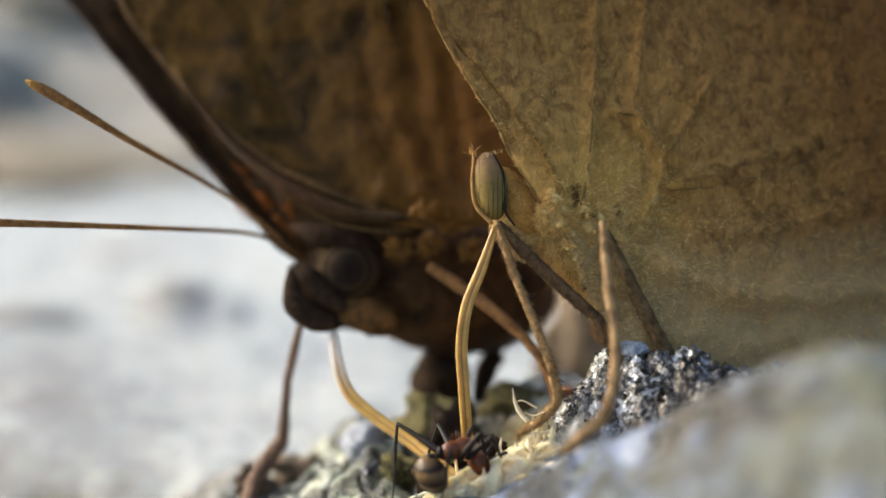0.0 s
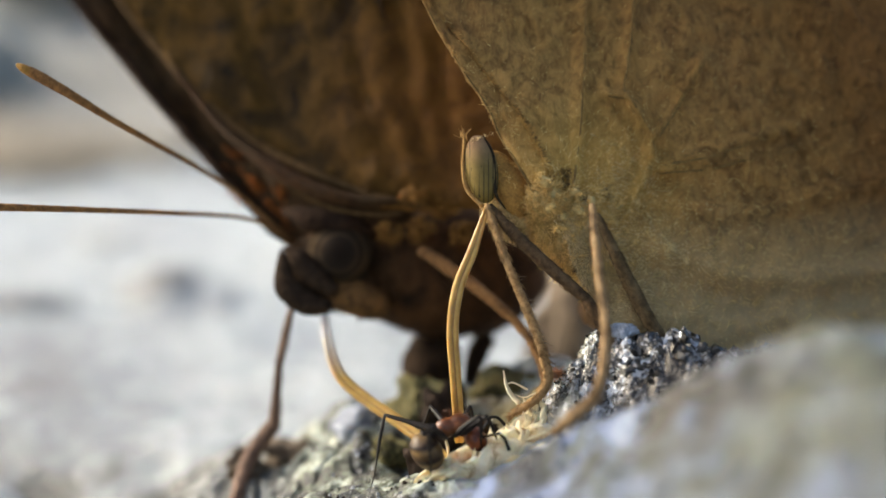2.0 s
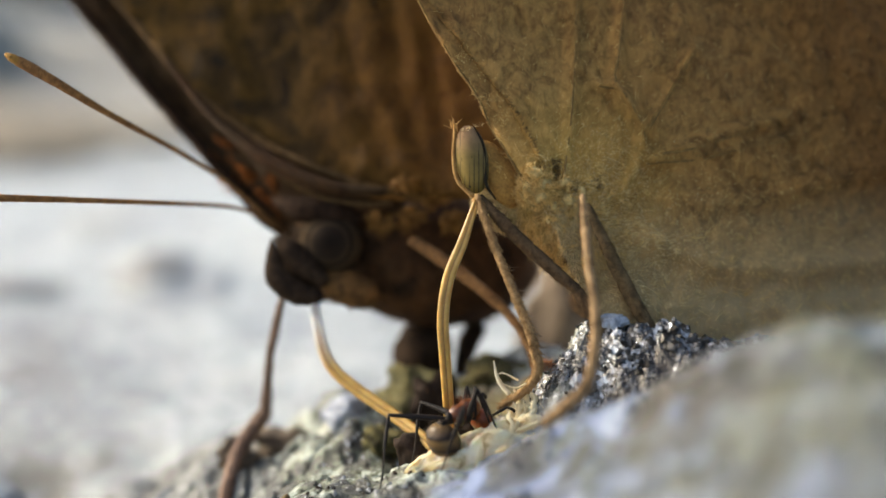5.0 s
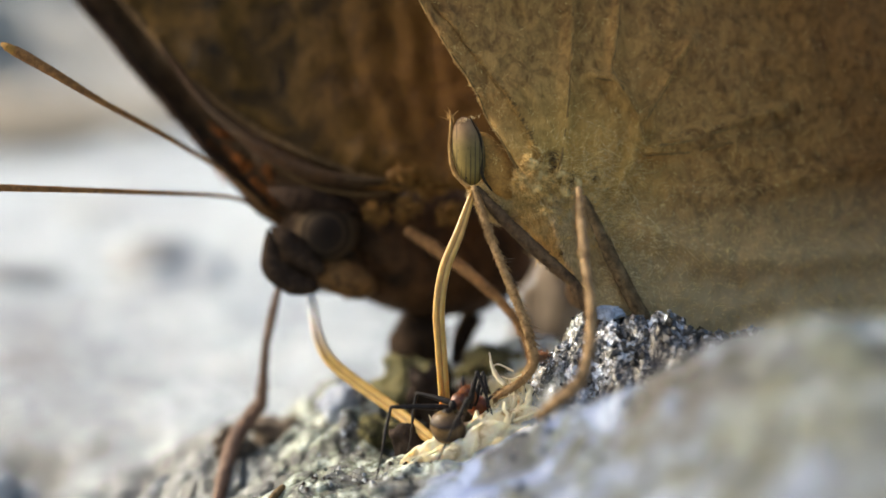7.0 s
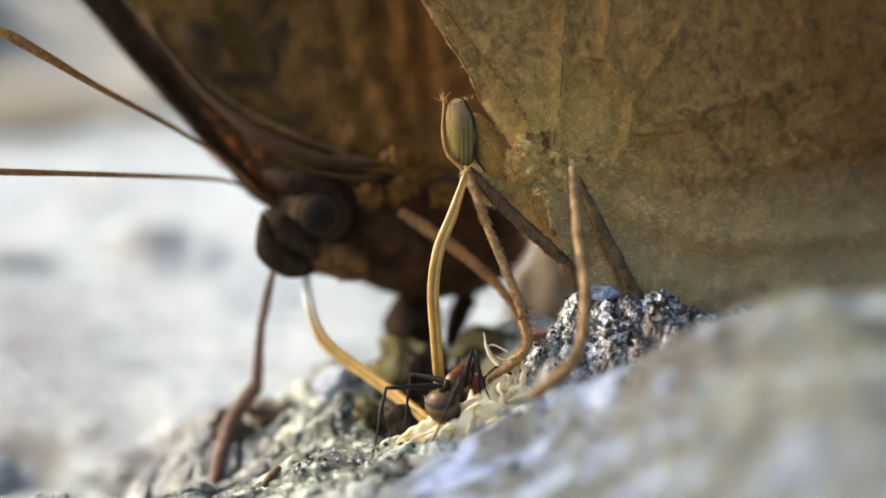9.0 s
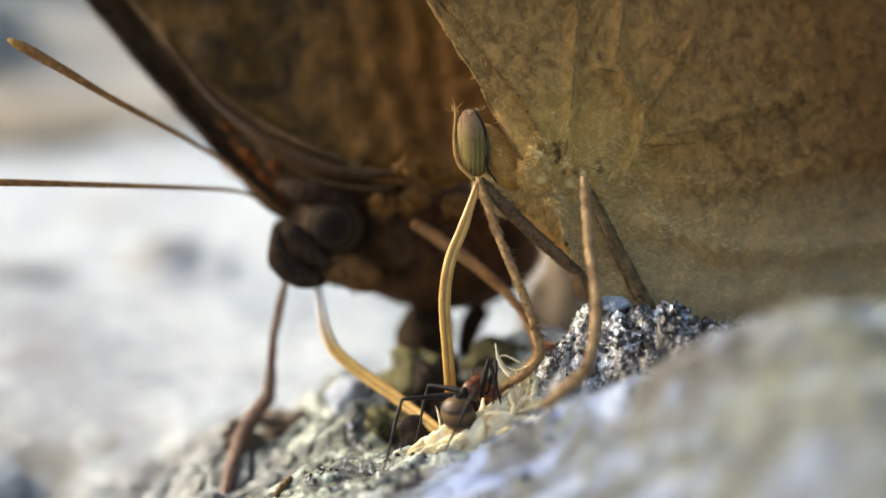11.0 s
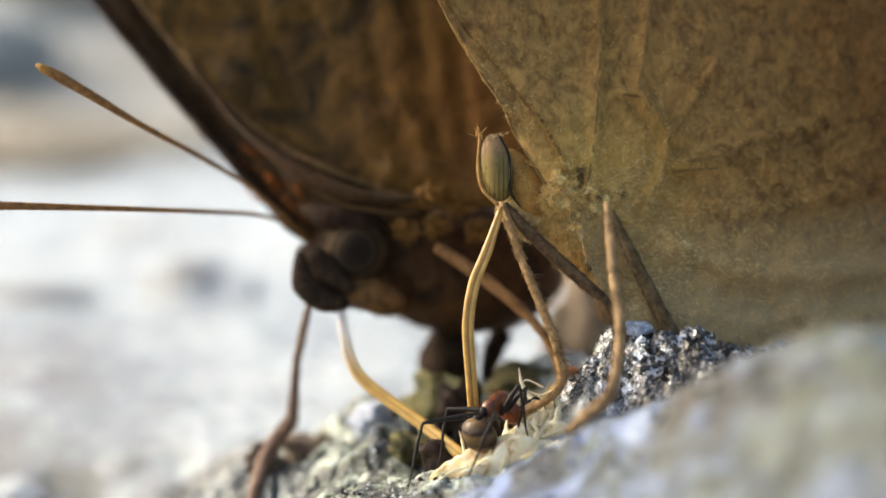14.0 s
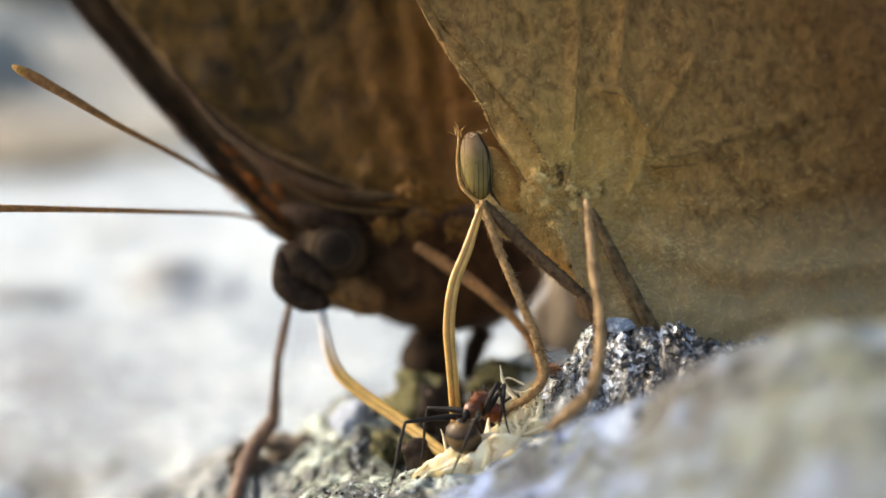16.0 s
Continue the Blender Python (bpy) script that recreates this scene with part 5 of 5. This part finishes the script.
    insect_leg(ob, "foreleg", [("femur", [(-6.59, 7.82, 5.05), (-6.93, 7.70, 3.72), (-7.30, 7.60, 2.05)], [0.13, 0.19, 0.18]),
                              ("tibia", [(-7.30, 7.60, 2.05), (-7.42, 7.60, 0.70), (-7.55, 7.60, -0.62)], [0.18, 0.21, 0.30]),
                              ("tarsus", [(-7.55, 7.60, -0.62), (-8.20, 7.40, -1.45), (-8.62, 6.20, -2.00), (-8.80, 4.20, -2.70), (-8.95, 2.60, gz(-8.95, 2.6) + 0.12)], [0.36, 0.38, 0.36, 0.3, 0.2])], LEG_PINK, 30, 51, "rosy brown leg")
    insect_leg(ob, "midleg", [("femur", [(-1.02, 6.98, 7.50), (0.14, 6.32, 6.91), (1.58, 5.49, 6.05), (2.87, 4.74, 5.10)], [0.22, 0.29, 0.26, 0.22]),
                             ("tibia", [(2.87, 4.74, 5.10), (3.55, 4.14, 4.34), (4.00, 3.50, 3.44), (4.13, 2.86, 2.55)], [0.2, 0.18, 0.15, 0.10])], RUST_LEG, 90, 52, "reddish brown leg", 0.25)
    return ob


# ---- fruit pulp wedged in the rock ----
def build_pulp():
    base = (1.24, -0.26, 0.35)
    ob = thing("fruit_pulp", base, "cream-coloured fibrous fruit pulp torn open on the rock", "fruit")
    rnd = random.Random(61)
    lumps = [((-0.35, -0.94), 0.55, 0.34, 0.00), ((0.15, -0.95), 0.70, 0.40, 0.00), ((0.97, -0.85), 0.90, 0.46, 0.00), ((1.81, -0.75), 0.90, 0.46, -0.05), ((2.66, -0.70), 0.80, 0.40, -0.08), ((2.57, 0.00), 0.80, 0.42, -0.18), ((3.25, 0.30), 0.70, 0.38, -0.20), ((1.20, 0.60), 0.90, 0.50, -0.30), ((1.30, -1.50), 0.80, 0.42, -0.02), ((2.20, -1.40), 0.85, 0.42, -0.04), ((3.00, -1.15), 0.75, 0.36, -0.06), ((3.60, -0.50), 0.60, 0.32, -0.12), ((0.50, -1.50), 0.60, 0.34, 0.00)]
    for c, w, h, lift in lumps:
        c = (c[0], c[1], gz(c[0], c[1]) + lift)
        s = [rnd.uniform(1, 9) for _ in range(3)]
        g = blob(Geo(), c, (w * 1.22, w * 1.05, h * 0.62), axes_from((1, 0.2, 0.45)), 56, 40, lambda u: 1 + 0.12 * noise.fractal(Vector(u) * 1.7 + Vector(s), 0.9, 2.2, 4) + 0.05 * noise.noise(Vector((u[0] * 3, u[1] * 14, u[2] * 3)) + Vector(s)))
        part("pulp_lump", g, PULP, ob)
    fibres = [([(2.34, 1.44, 3.86), (2.45, 1.21, 3.35), (2.67, 1.01, 2.95), (2.93, 0.85, 2.72)], 0.14),
              ([(2.45, 1.21, 3.35), (2.72, 1.23, 3.44), (3.28, 1.17, 3.18)], 0.07),
              ([(2.71, 1.03, 3.06), (3.16, 0.90, 2.94), (3.60, 0.94, 3.09)], 0.06),
              ([(1.87, 0.32, 2.25), (1.82, 0.09, 1.75), (1.94, -0.23, 1.28)], 0.11),
              ([(3.13, 0.28, 2.50), (3.23, 0.07, 2.10), (3.36, -0.13, 1.71)], 0.12),
              ([(3.42, 0.42, 2.68), (3.57, 0.22, 2.29), (3.59, 0.01, 1.85)], 0.10),
              ([(-0.04, -0.01, 1.76), (0.09, -0.19, 1.45), (0.18, -0.53, 0.93)], 0.08),
              ([(2.68, 0.19, 2.18), (2.74, -0.01, 1.78), (2.56, -0.22, 1.33)], 0.10),
              ([(2.12, -0.19, 1.45), (2.67, -0.10, 1.82), (3.34, 0.13, 2.32)], 0.06)]
    for pts, r in fibres:
        part("fibre", tube(Geo(), pts, [r * 0.25, r, r * 1.2], 7, 16, 0.2, 0.5), FIBRE, ob)
    for k in range(34):
        s = k / 33
        p = Vector((1.5, -0.7, 1.42)) * (1 - s) + Vector((3.9, 0.2, 2.79)) * s + Vector((rnd.gauss(0, .25), rnd.gauss(0, .4), 0))
        p.z = gz(p.x, p.y) - 0.05
        up = Vector((rnd.uniform(-.5, .5), rnd.uniform(-.4, .1), 1)) * rnd.uniform(0.5, 1.05)
        side = Vector((rnd.uniform(-.15, .15), 0, 0))
        part("shred", tube(Geo(), [p, p + up * 0.5 + side, p + up], [rnd.uniform(.12, .2), rnd.uniform(.12, .2), 0.015], 8, 12, 0.15, 0.35, rnd), FIBRE, ob)
    g = Geo()
    for _ in range(240):
        s = rnd.random() ** 0.6
        p = Vector((-0.1, -0.9, 0.17)) * (1 - s) + Vector((3.58, 0.2, 2.47)) * s
        p += Vector((rnd.gauss(0, .35), rnd.gauss(0, .4), 0))
        p.z = gz(p.x, p.y) + rnd.uniform(0, .3)
        hair(g, p, (rnd.uniform(-1, 1), rnd.uniform(-1, .4), rnd.uniform(-.4, 1)), rnd.uniform(0.2, 0.7), rnd.uniform(0.012, 0.03), rnd, 0.5)
    for _ in range(90):
        s = rnd.random() ** 0.8
        p = Vector((-0.5, -1.1, 0.08)) * (1 - s) + Vector((3.6, -0.2, 2.43)) * s + Vector((rnd.gauss(0, .25), rnd.gauss(0, .5), 0))
        p.z = gz(p.x, p.y) + rnd.uniform(0.1, .34)
        r = axes_from((rnd.uniform(.3, 1), rnd.uniform(-.6, .6), rnd.uniform(.1, .7)))
        k = Vector((rnd.uniform(1, 9), 0, 0))
        blob(g, p, (rnd.uniform(.2, .5), rnd.uniform(.05, .12), 0.04), r, 10, 7, lambda u: 1 + 0.35 * noise.noise(Vector(u) * 2 + k))
    part("fibre_fluff", g, FIBRE, ob, "fine torn fibres", kind="stuff")
    return ob


# ---- the ant ----
REACH = [(1.35, 2.1), (1.75, 2.4), (2.45, 2.95), (1.35, 2.1), (1.6, 2.3), (2.2, 2.9)]
HIPS = [(0.30, 0.28, -0.22), (0.0, 0.30, -0.28), (-0.32, 0.28, -0.34), (0.30, -0.28, -0.22), (0.0, -0.30, -0.28), (-0.32, -0.28, -0.34)]


def build_ant():
    """Built about its middle, head along x; its legs are jointed at the knee."""
    ob = thing("ant", (0, 0, 0), "small reddish ant with bronze abdomen and long black legs", "ant")
    rnd = random.Random(71)
    g = blob(Geo(), (0.05, 0, 0.03), (0.76, 0.42, 0.45), axes_from((1, 0, 0.25), (0, 0, 1)), 28, 20, lambda u: 1 - 0.22 * math.exp(-((u[0] + 0.15) / 0.22) ** 2) + 0.06 * u[2])
    for _ in range(26):
        u = Vector((rnd.uniform(-.7, .7), rnd.uniform(-.5, .5), 1)).normalized()
        hair(g, (0.05 + u.x * 0.75, u.y * 0.42, 0.03 + u.z * 0.46), u + Vector((0, 0, 0.6)), 0.28, 0.010, rnd, 0.15)
    part("mesosoma", g, ANT_RED, ob, "rust-red middle body")
    g = blob(Geo(), (-0.70, 0, -0.12), (0.15, 0.16, 0.26), axes_from((1, 0, 0.3), (0, 0, 1)), 14, 10)
    tube(g, [(-0.55, 0, -0.22), (-0.80, 0, -0.26), (-1.15, 0, -0.36)], [0.14, 0.11, 0.2], 10, 14)
    part("petiole", g, ANT_BLACK, ob)
    ga = axes_from((-0.6, 0, 0.8), (0.8, 0, 0.6))
    g = blob(Geo(), (-0.98, 0, -0.90), (0.84, 0.72, 0.58), ga, 36, 26, lambda u: 1 - 0.13 * u[0] - 0.06 * u[0] ** 2 + 0.014 * math.sin(u[0] * 14))
    for _ in range(120):
        u = Vector((rnd.gauss(0, 1), rnd.gauss(0, 1), rnd.gauss(0, 1))).normalized()
        p = np.array((-0.98, 0, -0.88)) + ga[0] * u.x * 0.76 + ga[1] * u.y * 0.69 + ga[2] * u.z * 0.55
        hair(g, p, Vector(ga[0] * u.x + ga[1] * u.y + ga[2] * u.z) - Vector(ga[0]) * 0.8, 0.16, 0.007, rnd, 0.1)
    part("gaster", g, GASTER, ob, "bronze-brown banded abdomen")
    g = blob(Geo(), (0.98, 0, -0.48), (0.56, 0.50, 0.40), axes_from((0.62, 0, -0.8), (0.8, 0, 0.6)), 28, 20, lambda u: 1 - 0.18 * max(0, u[0]) ** 2 + 0.05 * abs(u[1]))
    head = part("head", g, ANT_HEAD, ob, "dark red head bent down")
    for s in (1, -1):
        part("eye", blob(Geo(), (1.08, s * 0.36, -0.28), (0.13, 0.07, 0.13), None, 12, 9), ANT_BLACK, head)
        part("mandible", tube(Geo(), [(1.22, s * 0.2, -0.88), (1.36, s * 0.2, -1.02), (1.38, s * 0.04, -1.12)], [0.1, 0.09, 0.03], 8, 12), ANT_HEAD, head)
    feelers = []
    for s in (1, -1):
        a = tube(Geo(), [(0, 0, 0), (0.35, s * 0.16, 0.32), (0.62, s * 0.3, 0.55)], [0.05, 0.055, 0.06], 8, 14)
        tube(a, [(0.62, s * 0.3, 0.55), (0.9, s * 0.36, 0.45), (1.2, s * 0.38, 0.1)], [0.05, 0.06, 0.07], 8, 22, ring=lambda q: 1 + 0.12 * np.sign(np.sin(q * 60)))
        f = part("antenna", a, ANT_BLACK, ob)
        f.location = Vector((1.15, s * 0.14, -0.38)) * MM
        feelers.append(f)
    legs = []
    for hip, (thigh_len, shin_len) in zip(HIPS, REACH):
        t = tube(Geo(), [(0, 0, 0), (0.15, 0, 0), (thigh_len * 0.5, 0, 0.03), (thigh_len, 0, 0)], [0.09, 0.095, 0.135, 0.10, 0.065], 10, 22, 0.03)
        thigh = part("leg", t, ANT_BLACK, ob)
        s = tube(Geo(), [(0, 0, 0), (shin_len * 0.3, 0, 0.02), (shin_len * 0.52, 0, 0.0)], [0.055, 0.078, 0.055], 10, 18, 0.03)
        tube(s, [(shin_len * 0.52, 0, 0), (shin_len * 0.8, 0, -0.02), (shin_len, 0, 0.03)], [0.042, 0.032, 0.02], 8, 18, 0.05)
        shin = part("shin", s, ANT_BLACK, thigh)
        thigh.location = Vector(hip) * MM
        shin.location = Vector((thigh_len * MM, 0, 0))
        legs.append((thigh, shin))
    return ob, legs, feelers


# middle of the body, in millimetres, and its heading in degrees, time by time
ANT_PATH = [
    (0.0, 0.18, -1.05, 2.20, 22, 10),
    (0.5, 0.27, -1.05, 2.27, 24, 9),
    (1.0, 0.06, -1.05, 2.39, 2, 0),
    (1.5, 0.15, -1.05, 2.32, 2, 1),
    (2.0, 0.30, -1.05, 2.40, 14, 5),
    (2.5, 0.30, -1.05, 2.49, 12, -10),
    (3.0, 0.18, -1.05, 2.24, 20, 3),
    (3.5, 0.28, -1.05, 2.42, 19, 5),
    (4.0, 0.57, -1.05, 2.41, 14, -6),
    (4.5, 1.05, -0.60, 2.41, 36, 4),
    (5.7, 1.20, -0.35, 2.44, 44, 5),
    (6.8, 1.30, -0.15, 2.46, 50, 5),
    (7.0, 1.31, -0.15, 2.46, 51, 5),
    (7.5, 1.27, -0.15, 2.54, 53, 1),
    (8.0, 1.33, -0.15, 2.47, 51, 4),
    (8.5, 1.27, -0.15, 2.52, 49, 1),
    (9.7, 1.40, -0.15, 2.55, 49, 6),
    (11.0, 1.53, -0.15, 2.58, 49, 9),
    (11.5, 1.48, -0.15, 2.66, 52, 6),
    (12.0, 1.46, -0.15, 2.75, 58, 8),
    (12.5, 1.38, -0.15, 2.74, 60, 9),
    (13.0, 1.47, -0.15, 2.69, 56, 1),
    (13.5, 1.68, -0.15, 2.74, 50, 6),
    (14.0, 1.38, -0.15, 2.84, 49, 3),
    (14.5, 1.39, -0.15, 2.78, 51, 4),
    (15.0, 1.35, -0.15, 2.86, 56, 1),
    (15.5, 1.53, -0.15, 2.74, 47, 4),
    (16.0, 1.38, -0.15, 2.73, 54, 0),
]
# feet: places on the rock and pulp between which each one steps
FEET = [
    [(0.0, (1.39, 0.55, 0.69)), (3.7, (1.39, 0.55, 0.69)), (4.2, (1.75, 0.61, 0.95)), (16.0, (1.75, 0.61, 0.95))],
    [(0.0, (-1.27, 0.87, 0.32)), (4.0, (-1.27, 0.87, 0.32)), (4.5, (-0.87, 0.19, 0.09)), (16.0, (-0.87, 0.19, 0.09))],
    [(0.0, (-2.32, -0.47, -0.06)), (0.9, (-2.32, -0.47, -0.06)), (1.4, (-2.84, -0.73, -0.31)), (2.0, (-2.84, -0.73, -0.31)), (2.4, (-2.84, -1.19, -0.49)), (3.7, (-2.84, -1.19, -0.49)), (4.2, (-2.08, -1.78, -0.35)), (16.0, (-2.08, -1.78, -0.35))],
    [(0.0, (2.07, -0.34, 1.26)), (1.6, (2.07, -0.34, 1.26)), (1.9, (2.20, -0.53, 1.35)), (3.9, (2.20, -0.53, 1.35)), (4.3, (2.32, -0.68, 1.57)), (7.1, (2.32, -0.68, 1.57)), (7.5, (2.19, -0.66, 1.64)), (16.0, (2.19, -0.66, 1.64))],
    [(0.0, (1.44, -0.99, 1.16)), (3.8, (1.44, -0.99, 1.16)), (4.3, (2.57, -0.88, 1.58)), (16.0, (2.66, -0.86, 1.67))],
    [(0.0, (-0.41, -1.75, 0.59)), (1.8, (-0.41, -1.75, 0.59)), (2.3, (-0.73, -1.80, 0.38)), (3.8, (-0.73, -1.80, 0.38)), (4.4, (0.26, -2.13, 0.70)), (16.0, (0.34, -2.13, 0.70))],
]


def foot_at(k, t):
    rows = FEET[k]
    for (ta, a), (tb, b) in zip(rows[:-1], rows[1:]):
        if t <= tb:
            s = 0 if t <= ta else (t - ta) / (tb - ta)
            s = s * s * (3 - 2 * s)
            p = Vector(a).lerp(Vector(b), s)
            p.z += 0.5 * math.sin(math.pi * s) * min(1.0, (Vector(b) - Vector(a)).length)
            return p
    return Vector(rows[-1][1])


def leg_rows(k, times, body_at):
    """Poses of a thigh in the ant's space and of a shin in the thigh's, so that the foot stays where it stands."""
    thighs, shins = [], []
    hip = Vector(HIPS[k])
    thigh_len, shin_len = REACH[k]
    for t in times:
        m = body_at(t)
        f = m.inverted() @ foot_at(k, t)
        d = f - hip
        n = min(d.length, (thigh_len + shin_len) * 0.995)
        n = max(n, (shin_len - thigh_len) * 1.05)
        w = d.normalized()
        out = Vector((0.25 * (1 - k % 3), 0.55 if k < 3 else -0.55, 1.0))
        pole = (out - w * out.dot(w)).normalized()
        ca = (thigh_len ** 2 + n ** 2 - shin_len ** 2) / (2 * thigh_len * n)
        ca = max(-1.0, min(1.0, ca))
        knee = hip + (w * ca + pole * math.sqrt(1 - ca * ca)) * thigh_len
        foot = hip + w * n
        x = (knee - hip).normalized()
        y = pole.cross(w).normalized()
        y = (y - x * y.dot(x)).normalized()
        z = x.cross(y)
        r = Matrix((x, y, z)).transposed()
        q = r.transposed() @ (foot - knee).normalized()
        bend = math.atan2(-q.z, q.x)
        thighs.append((t, Matrix.Translation(hip * MM) @ r.to_4x4()))
        shins.append((t, Matrix.Translation((thigh_len * MM, 0, 0)) @ Matrix.Rotation(bend, 4, "Y")))
    return thighs, shins


def motions():
    def body_at(t):
        for a, b in zip(ANT_PATH[:-1], ANT_PATH[1:]):
            if t <= b[0]:
                s = max(0.0, (t - a[0]) / (b[0] - a[0]))
                s = s * s * (3 - 2 * s)
                v = [p + (q - p) * s for p, q in zip(a[1:], b[1:])]
                break
        else:
            v = ANT_PATH[-1][1:]
        return pose(v[0], v[1], v[2], 0, v[4], v[3])

    times = [round(0.25 * i, 2) for i in range(65)]
    rows = []
    for t in times:
        m = body_at(t)
        rows.append((t, Matrix.Translation(m.translation * MM) @ m.to_3x3().to_4x4()))
    walk(ant, rows)
    for k, (thigh, shin) in enumerate(ant_legs):
        a, b = leg_rows(k, times, body_at)
        walk(thigh, a)
        walk(shin, b)
    for k, f in enumerate(ant_feelers):
        s = 1 if k == 0 else -1
        home = Matrix.Translation(f.location.copy())
        walk(f, [(t, home @ pose(0, 0, 0, 0, 14 * math.sin(2.3 * t + 2 * k) - 8 * math.sin(5.1 * t + k), s * 10 + 20 * math.sin(1.7 * t + 1.3 * k))) for t in times])


# ---- the place ----
build_ground()
scatter_grit("wet_grit", "sparkling wet grey grit on the rock crest", (8.28, 2.03), (1.9, 0.7), 240, (0.05, 0.15), WET, 81, 0.68)
scatter_grit("wet_grit", "sparkling wet grey grit below the crest", (4.87, 1.54), (0.8, 0.5), 160, (0.05, 0.14), WET, 85, 0.66)
scatter_grit("wet_grit", "pale wet grit on a knob of rock", (-3.46, 4.47), (0.75, 0.6), 24, (0.08, 0.2), PALE_WET, 82, 0.6)
scatter_grit("loose_grit", "pale grey rock crumbs", (-5.56, 1.03), (1.8, 1.4), 60, (0.04, 0.15), ROCK, 83, 0.5)
scatter_grit("loose_grit", "thin blackish flakes on the rock ledge", (-3.13, -1.45), (1.9, 1.1), 30, (0.08, 0.24), STONE_AND_SHADE, 88, 0.72)
scatter_grit("loose_grit", "pale lichen flakes on the rock ledge", (-2.71, -1.10), (1.9, 1.1), 45, (0.06, 0.24), PALE_STONE, 89, 0.7)
scatter_grit("loose_grit", "pale grey rock crumbs on the ramp", (8.88, -7.14), (5.0, 5.0), 160, (0.08, 0.40), ROCK, 84)
# added dark body in place of shade behind the pulp
build_stone("stone", (1.51, 2.60, 0.99), (0.75, 0.5, 0.6), STONE_AND_SHADE, "dark body standing in for shade behind the pulp", 107, None, 0.4)
build_stone("stone", (-0.75, 8.60, -0.30), (1.9, 1.4, 1.7), MOSS_STONE, "mossy olive stone walling the hollow", 95, None, 0.35)
build_stone("stone", (2.99, 8.20, 0.53), (1.9, 1.3, 1.2), MOSS_STONE, "mossy olive stone behind the pulp", 96, None, 0.35)
build_stone("stone", (-2.05, 4.60, -0.90), (1.15, 0.9, 0.95), MOSS_STONE, "mossy olive stone beside the pulp", 97, None, 0.35)
# two more dark bodies added to stand for the hollow's shade
build_stone("stone", (0.05, 6.20, 0.05), (1.35, 0.9, 1.9), STONE_AND_SHADE, "dark body standing in for shade behind the pulp", 105, None, 0.5)
build_stone("stone", (-0.79, 1.30, 0.14), (1.05, 0.6, 0.75), STONE_AND_SHADE, "dark lump standing in for shade in the hollow beside the pulp", 106)
build_stone("stone", (-6.75, 9.00, -2.55), (1.5, 1.2, 0.55), BROWN_STONE, "dark brown earthy stone on the rock ledge", 141, None, 0.7)
build_stone("stone", (-8.82, 7.00, -2.56), (0.9, 0.9, 0.9), BROWN_STONE, "dark brown earthy stone on the rock ledge", 142, None, 0.7)
build_stone("stone", (7.20, 24.57, -1.33), (2.9, 3.0, 3.9), BROWN_STONE, "dull brown stone lying behind the rock ledge", 92)
build_stone("pebble", (-4.00, 6.80, -0.45), (1.15, 1.0, 1.0), PALE_WET, "wet bluish-white pebble shining on the rock ledge", 197, None, 0.22)
build_stone("pebble", (-21.66, 52.00, -6.21), (3.4, 6.0, 1.6), GREY_STONE, "dull grey pebble on the sunlit ground", 121, 0.3)
build_stone("pebble", (-22.81, 14.00, -6.29), (2.0, 3.0, 1.0), PALE_STONE, "pale grey pebble on the sunlit ground", 122, 0.2)
build_stone("pebble", (-19.78, 50.31, -5.57), (4.5, 5.0, 1.0), PALE_STONE, "pale grey pebble on the sunlit ground", 98, 0.0)
build_stone("pebble", (-28.33, 74.42, -8.06), (5.0, 5.0, 1.0), PALE_STONE, "pale grey pebble on the sunlit ground", 99, 0.0)
build_stone("pebble", (-31.66, 46.44, -4.56), (5.0, 3.0, 0.9), GREY_STONE, "flat grey pebble on the sunlit ground", 101, 0.0)
build_stone("boulder", (-49.00, 118.00, -1.25), (21.0, 18.0, 2.4), TAN_STONE, "weathered tan slab lying on the sunlit ground", 93, 0.0)
build_stone("boulder", (-73.00, 163.27, 9.35), (10.0, 10.0, 7.0), SLATE, "dark grey boulder in the distance", 94, 4.0)
build_stone("boulder", (-68.32, 212.95, 1.92), (26.0, 20.0, 7.0), SAND_STONE, "flat sandy boulder in the distance", 102, 2.0)
scatter_grit("wet_grit", "pale glinting wet grains on the rock swell", (6.23, -8.00), (0.15, 0.2), 5, (0.10, 0.22), PALE_WET, 86, 0.4)
scatter_grit("wet_grit", "pale glinting wet grains on the rock swell", (4.88, -7.00), (0.5, 0.4), 12, (0.06, 0.14), PALE_WET, 87, 0.4)
scatter_grit("loose_grit", "blackish wet grains at the foot of the crest", (8.96, -0.20), (1.7, 0.3), 90, (0.10, 0.34), WET_DARK, 90, 0.4)
build_stone("pebble", (6.85, 1.20, 5.62), (0.7, 0.4, 0.32), PALE_WET, "wet bluish-white pebble on the rock crest", 131, None, 0.3)


twig = thing("twig", (-5.97, -1.16, -1.21), "short broken tan twig lying on the rock", "twig")
part("twig_stem", tube(Geo(), [(-6.26, -1.42, -1.40), (-5.97, -1.14, -1.12), (-5.67, -0.88, -0.88)], [0.11, 0.15, 0.12], 9, 14, 0.12), THIGH, twig)

# ---- the insects and their food ----
build_rust_butterfly()
build_olive_butterfly()
build_pulp()
ant, ant_legs, ant_feelers = build_ant()

motions()
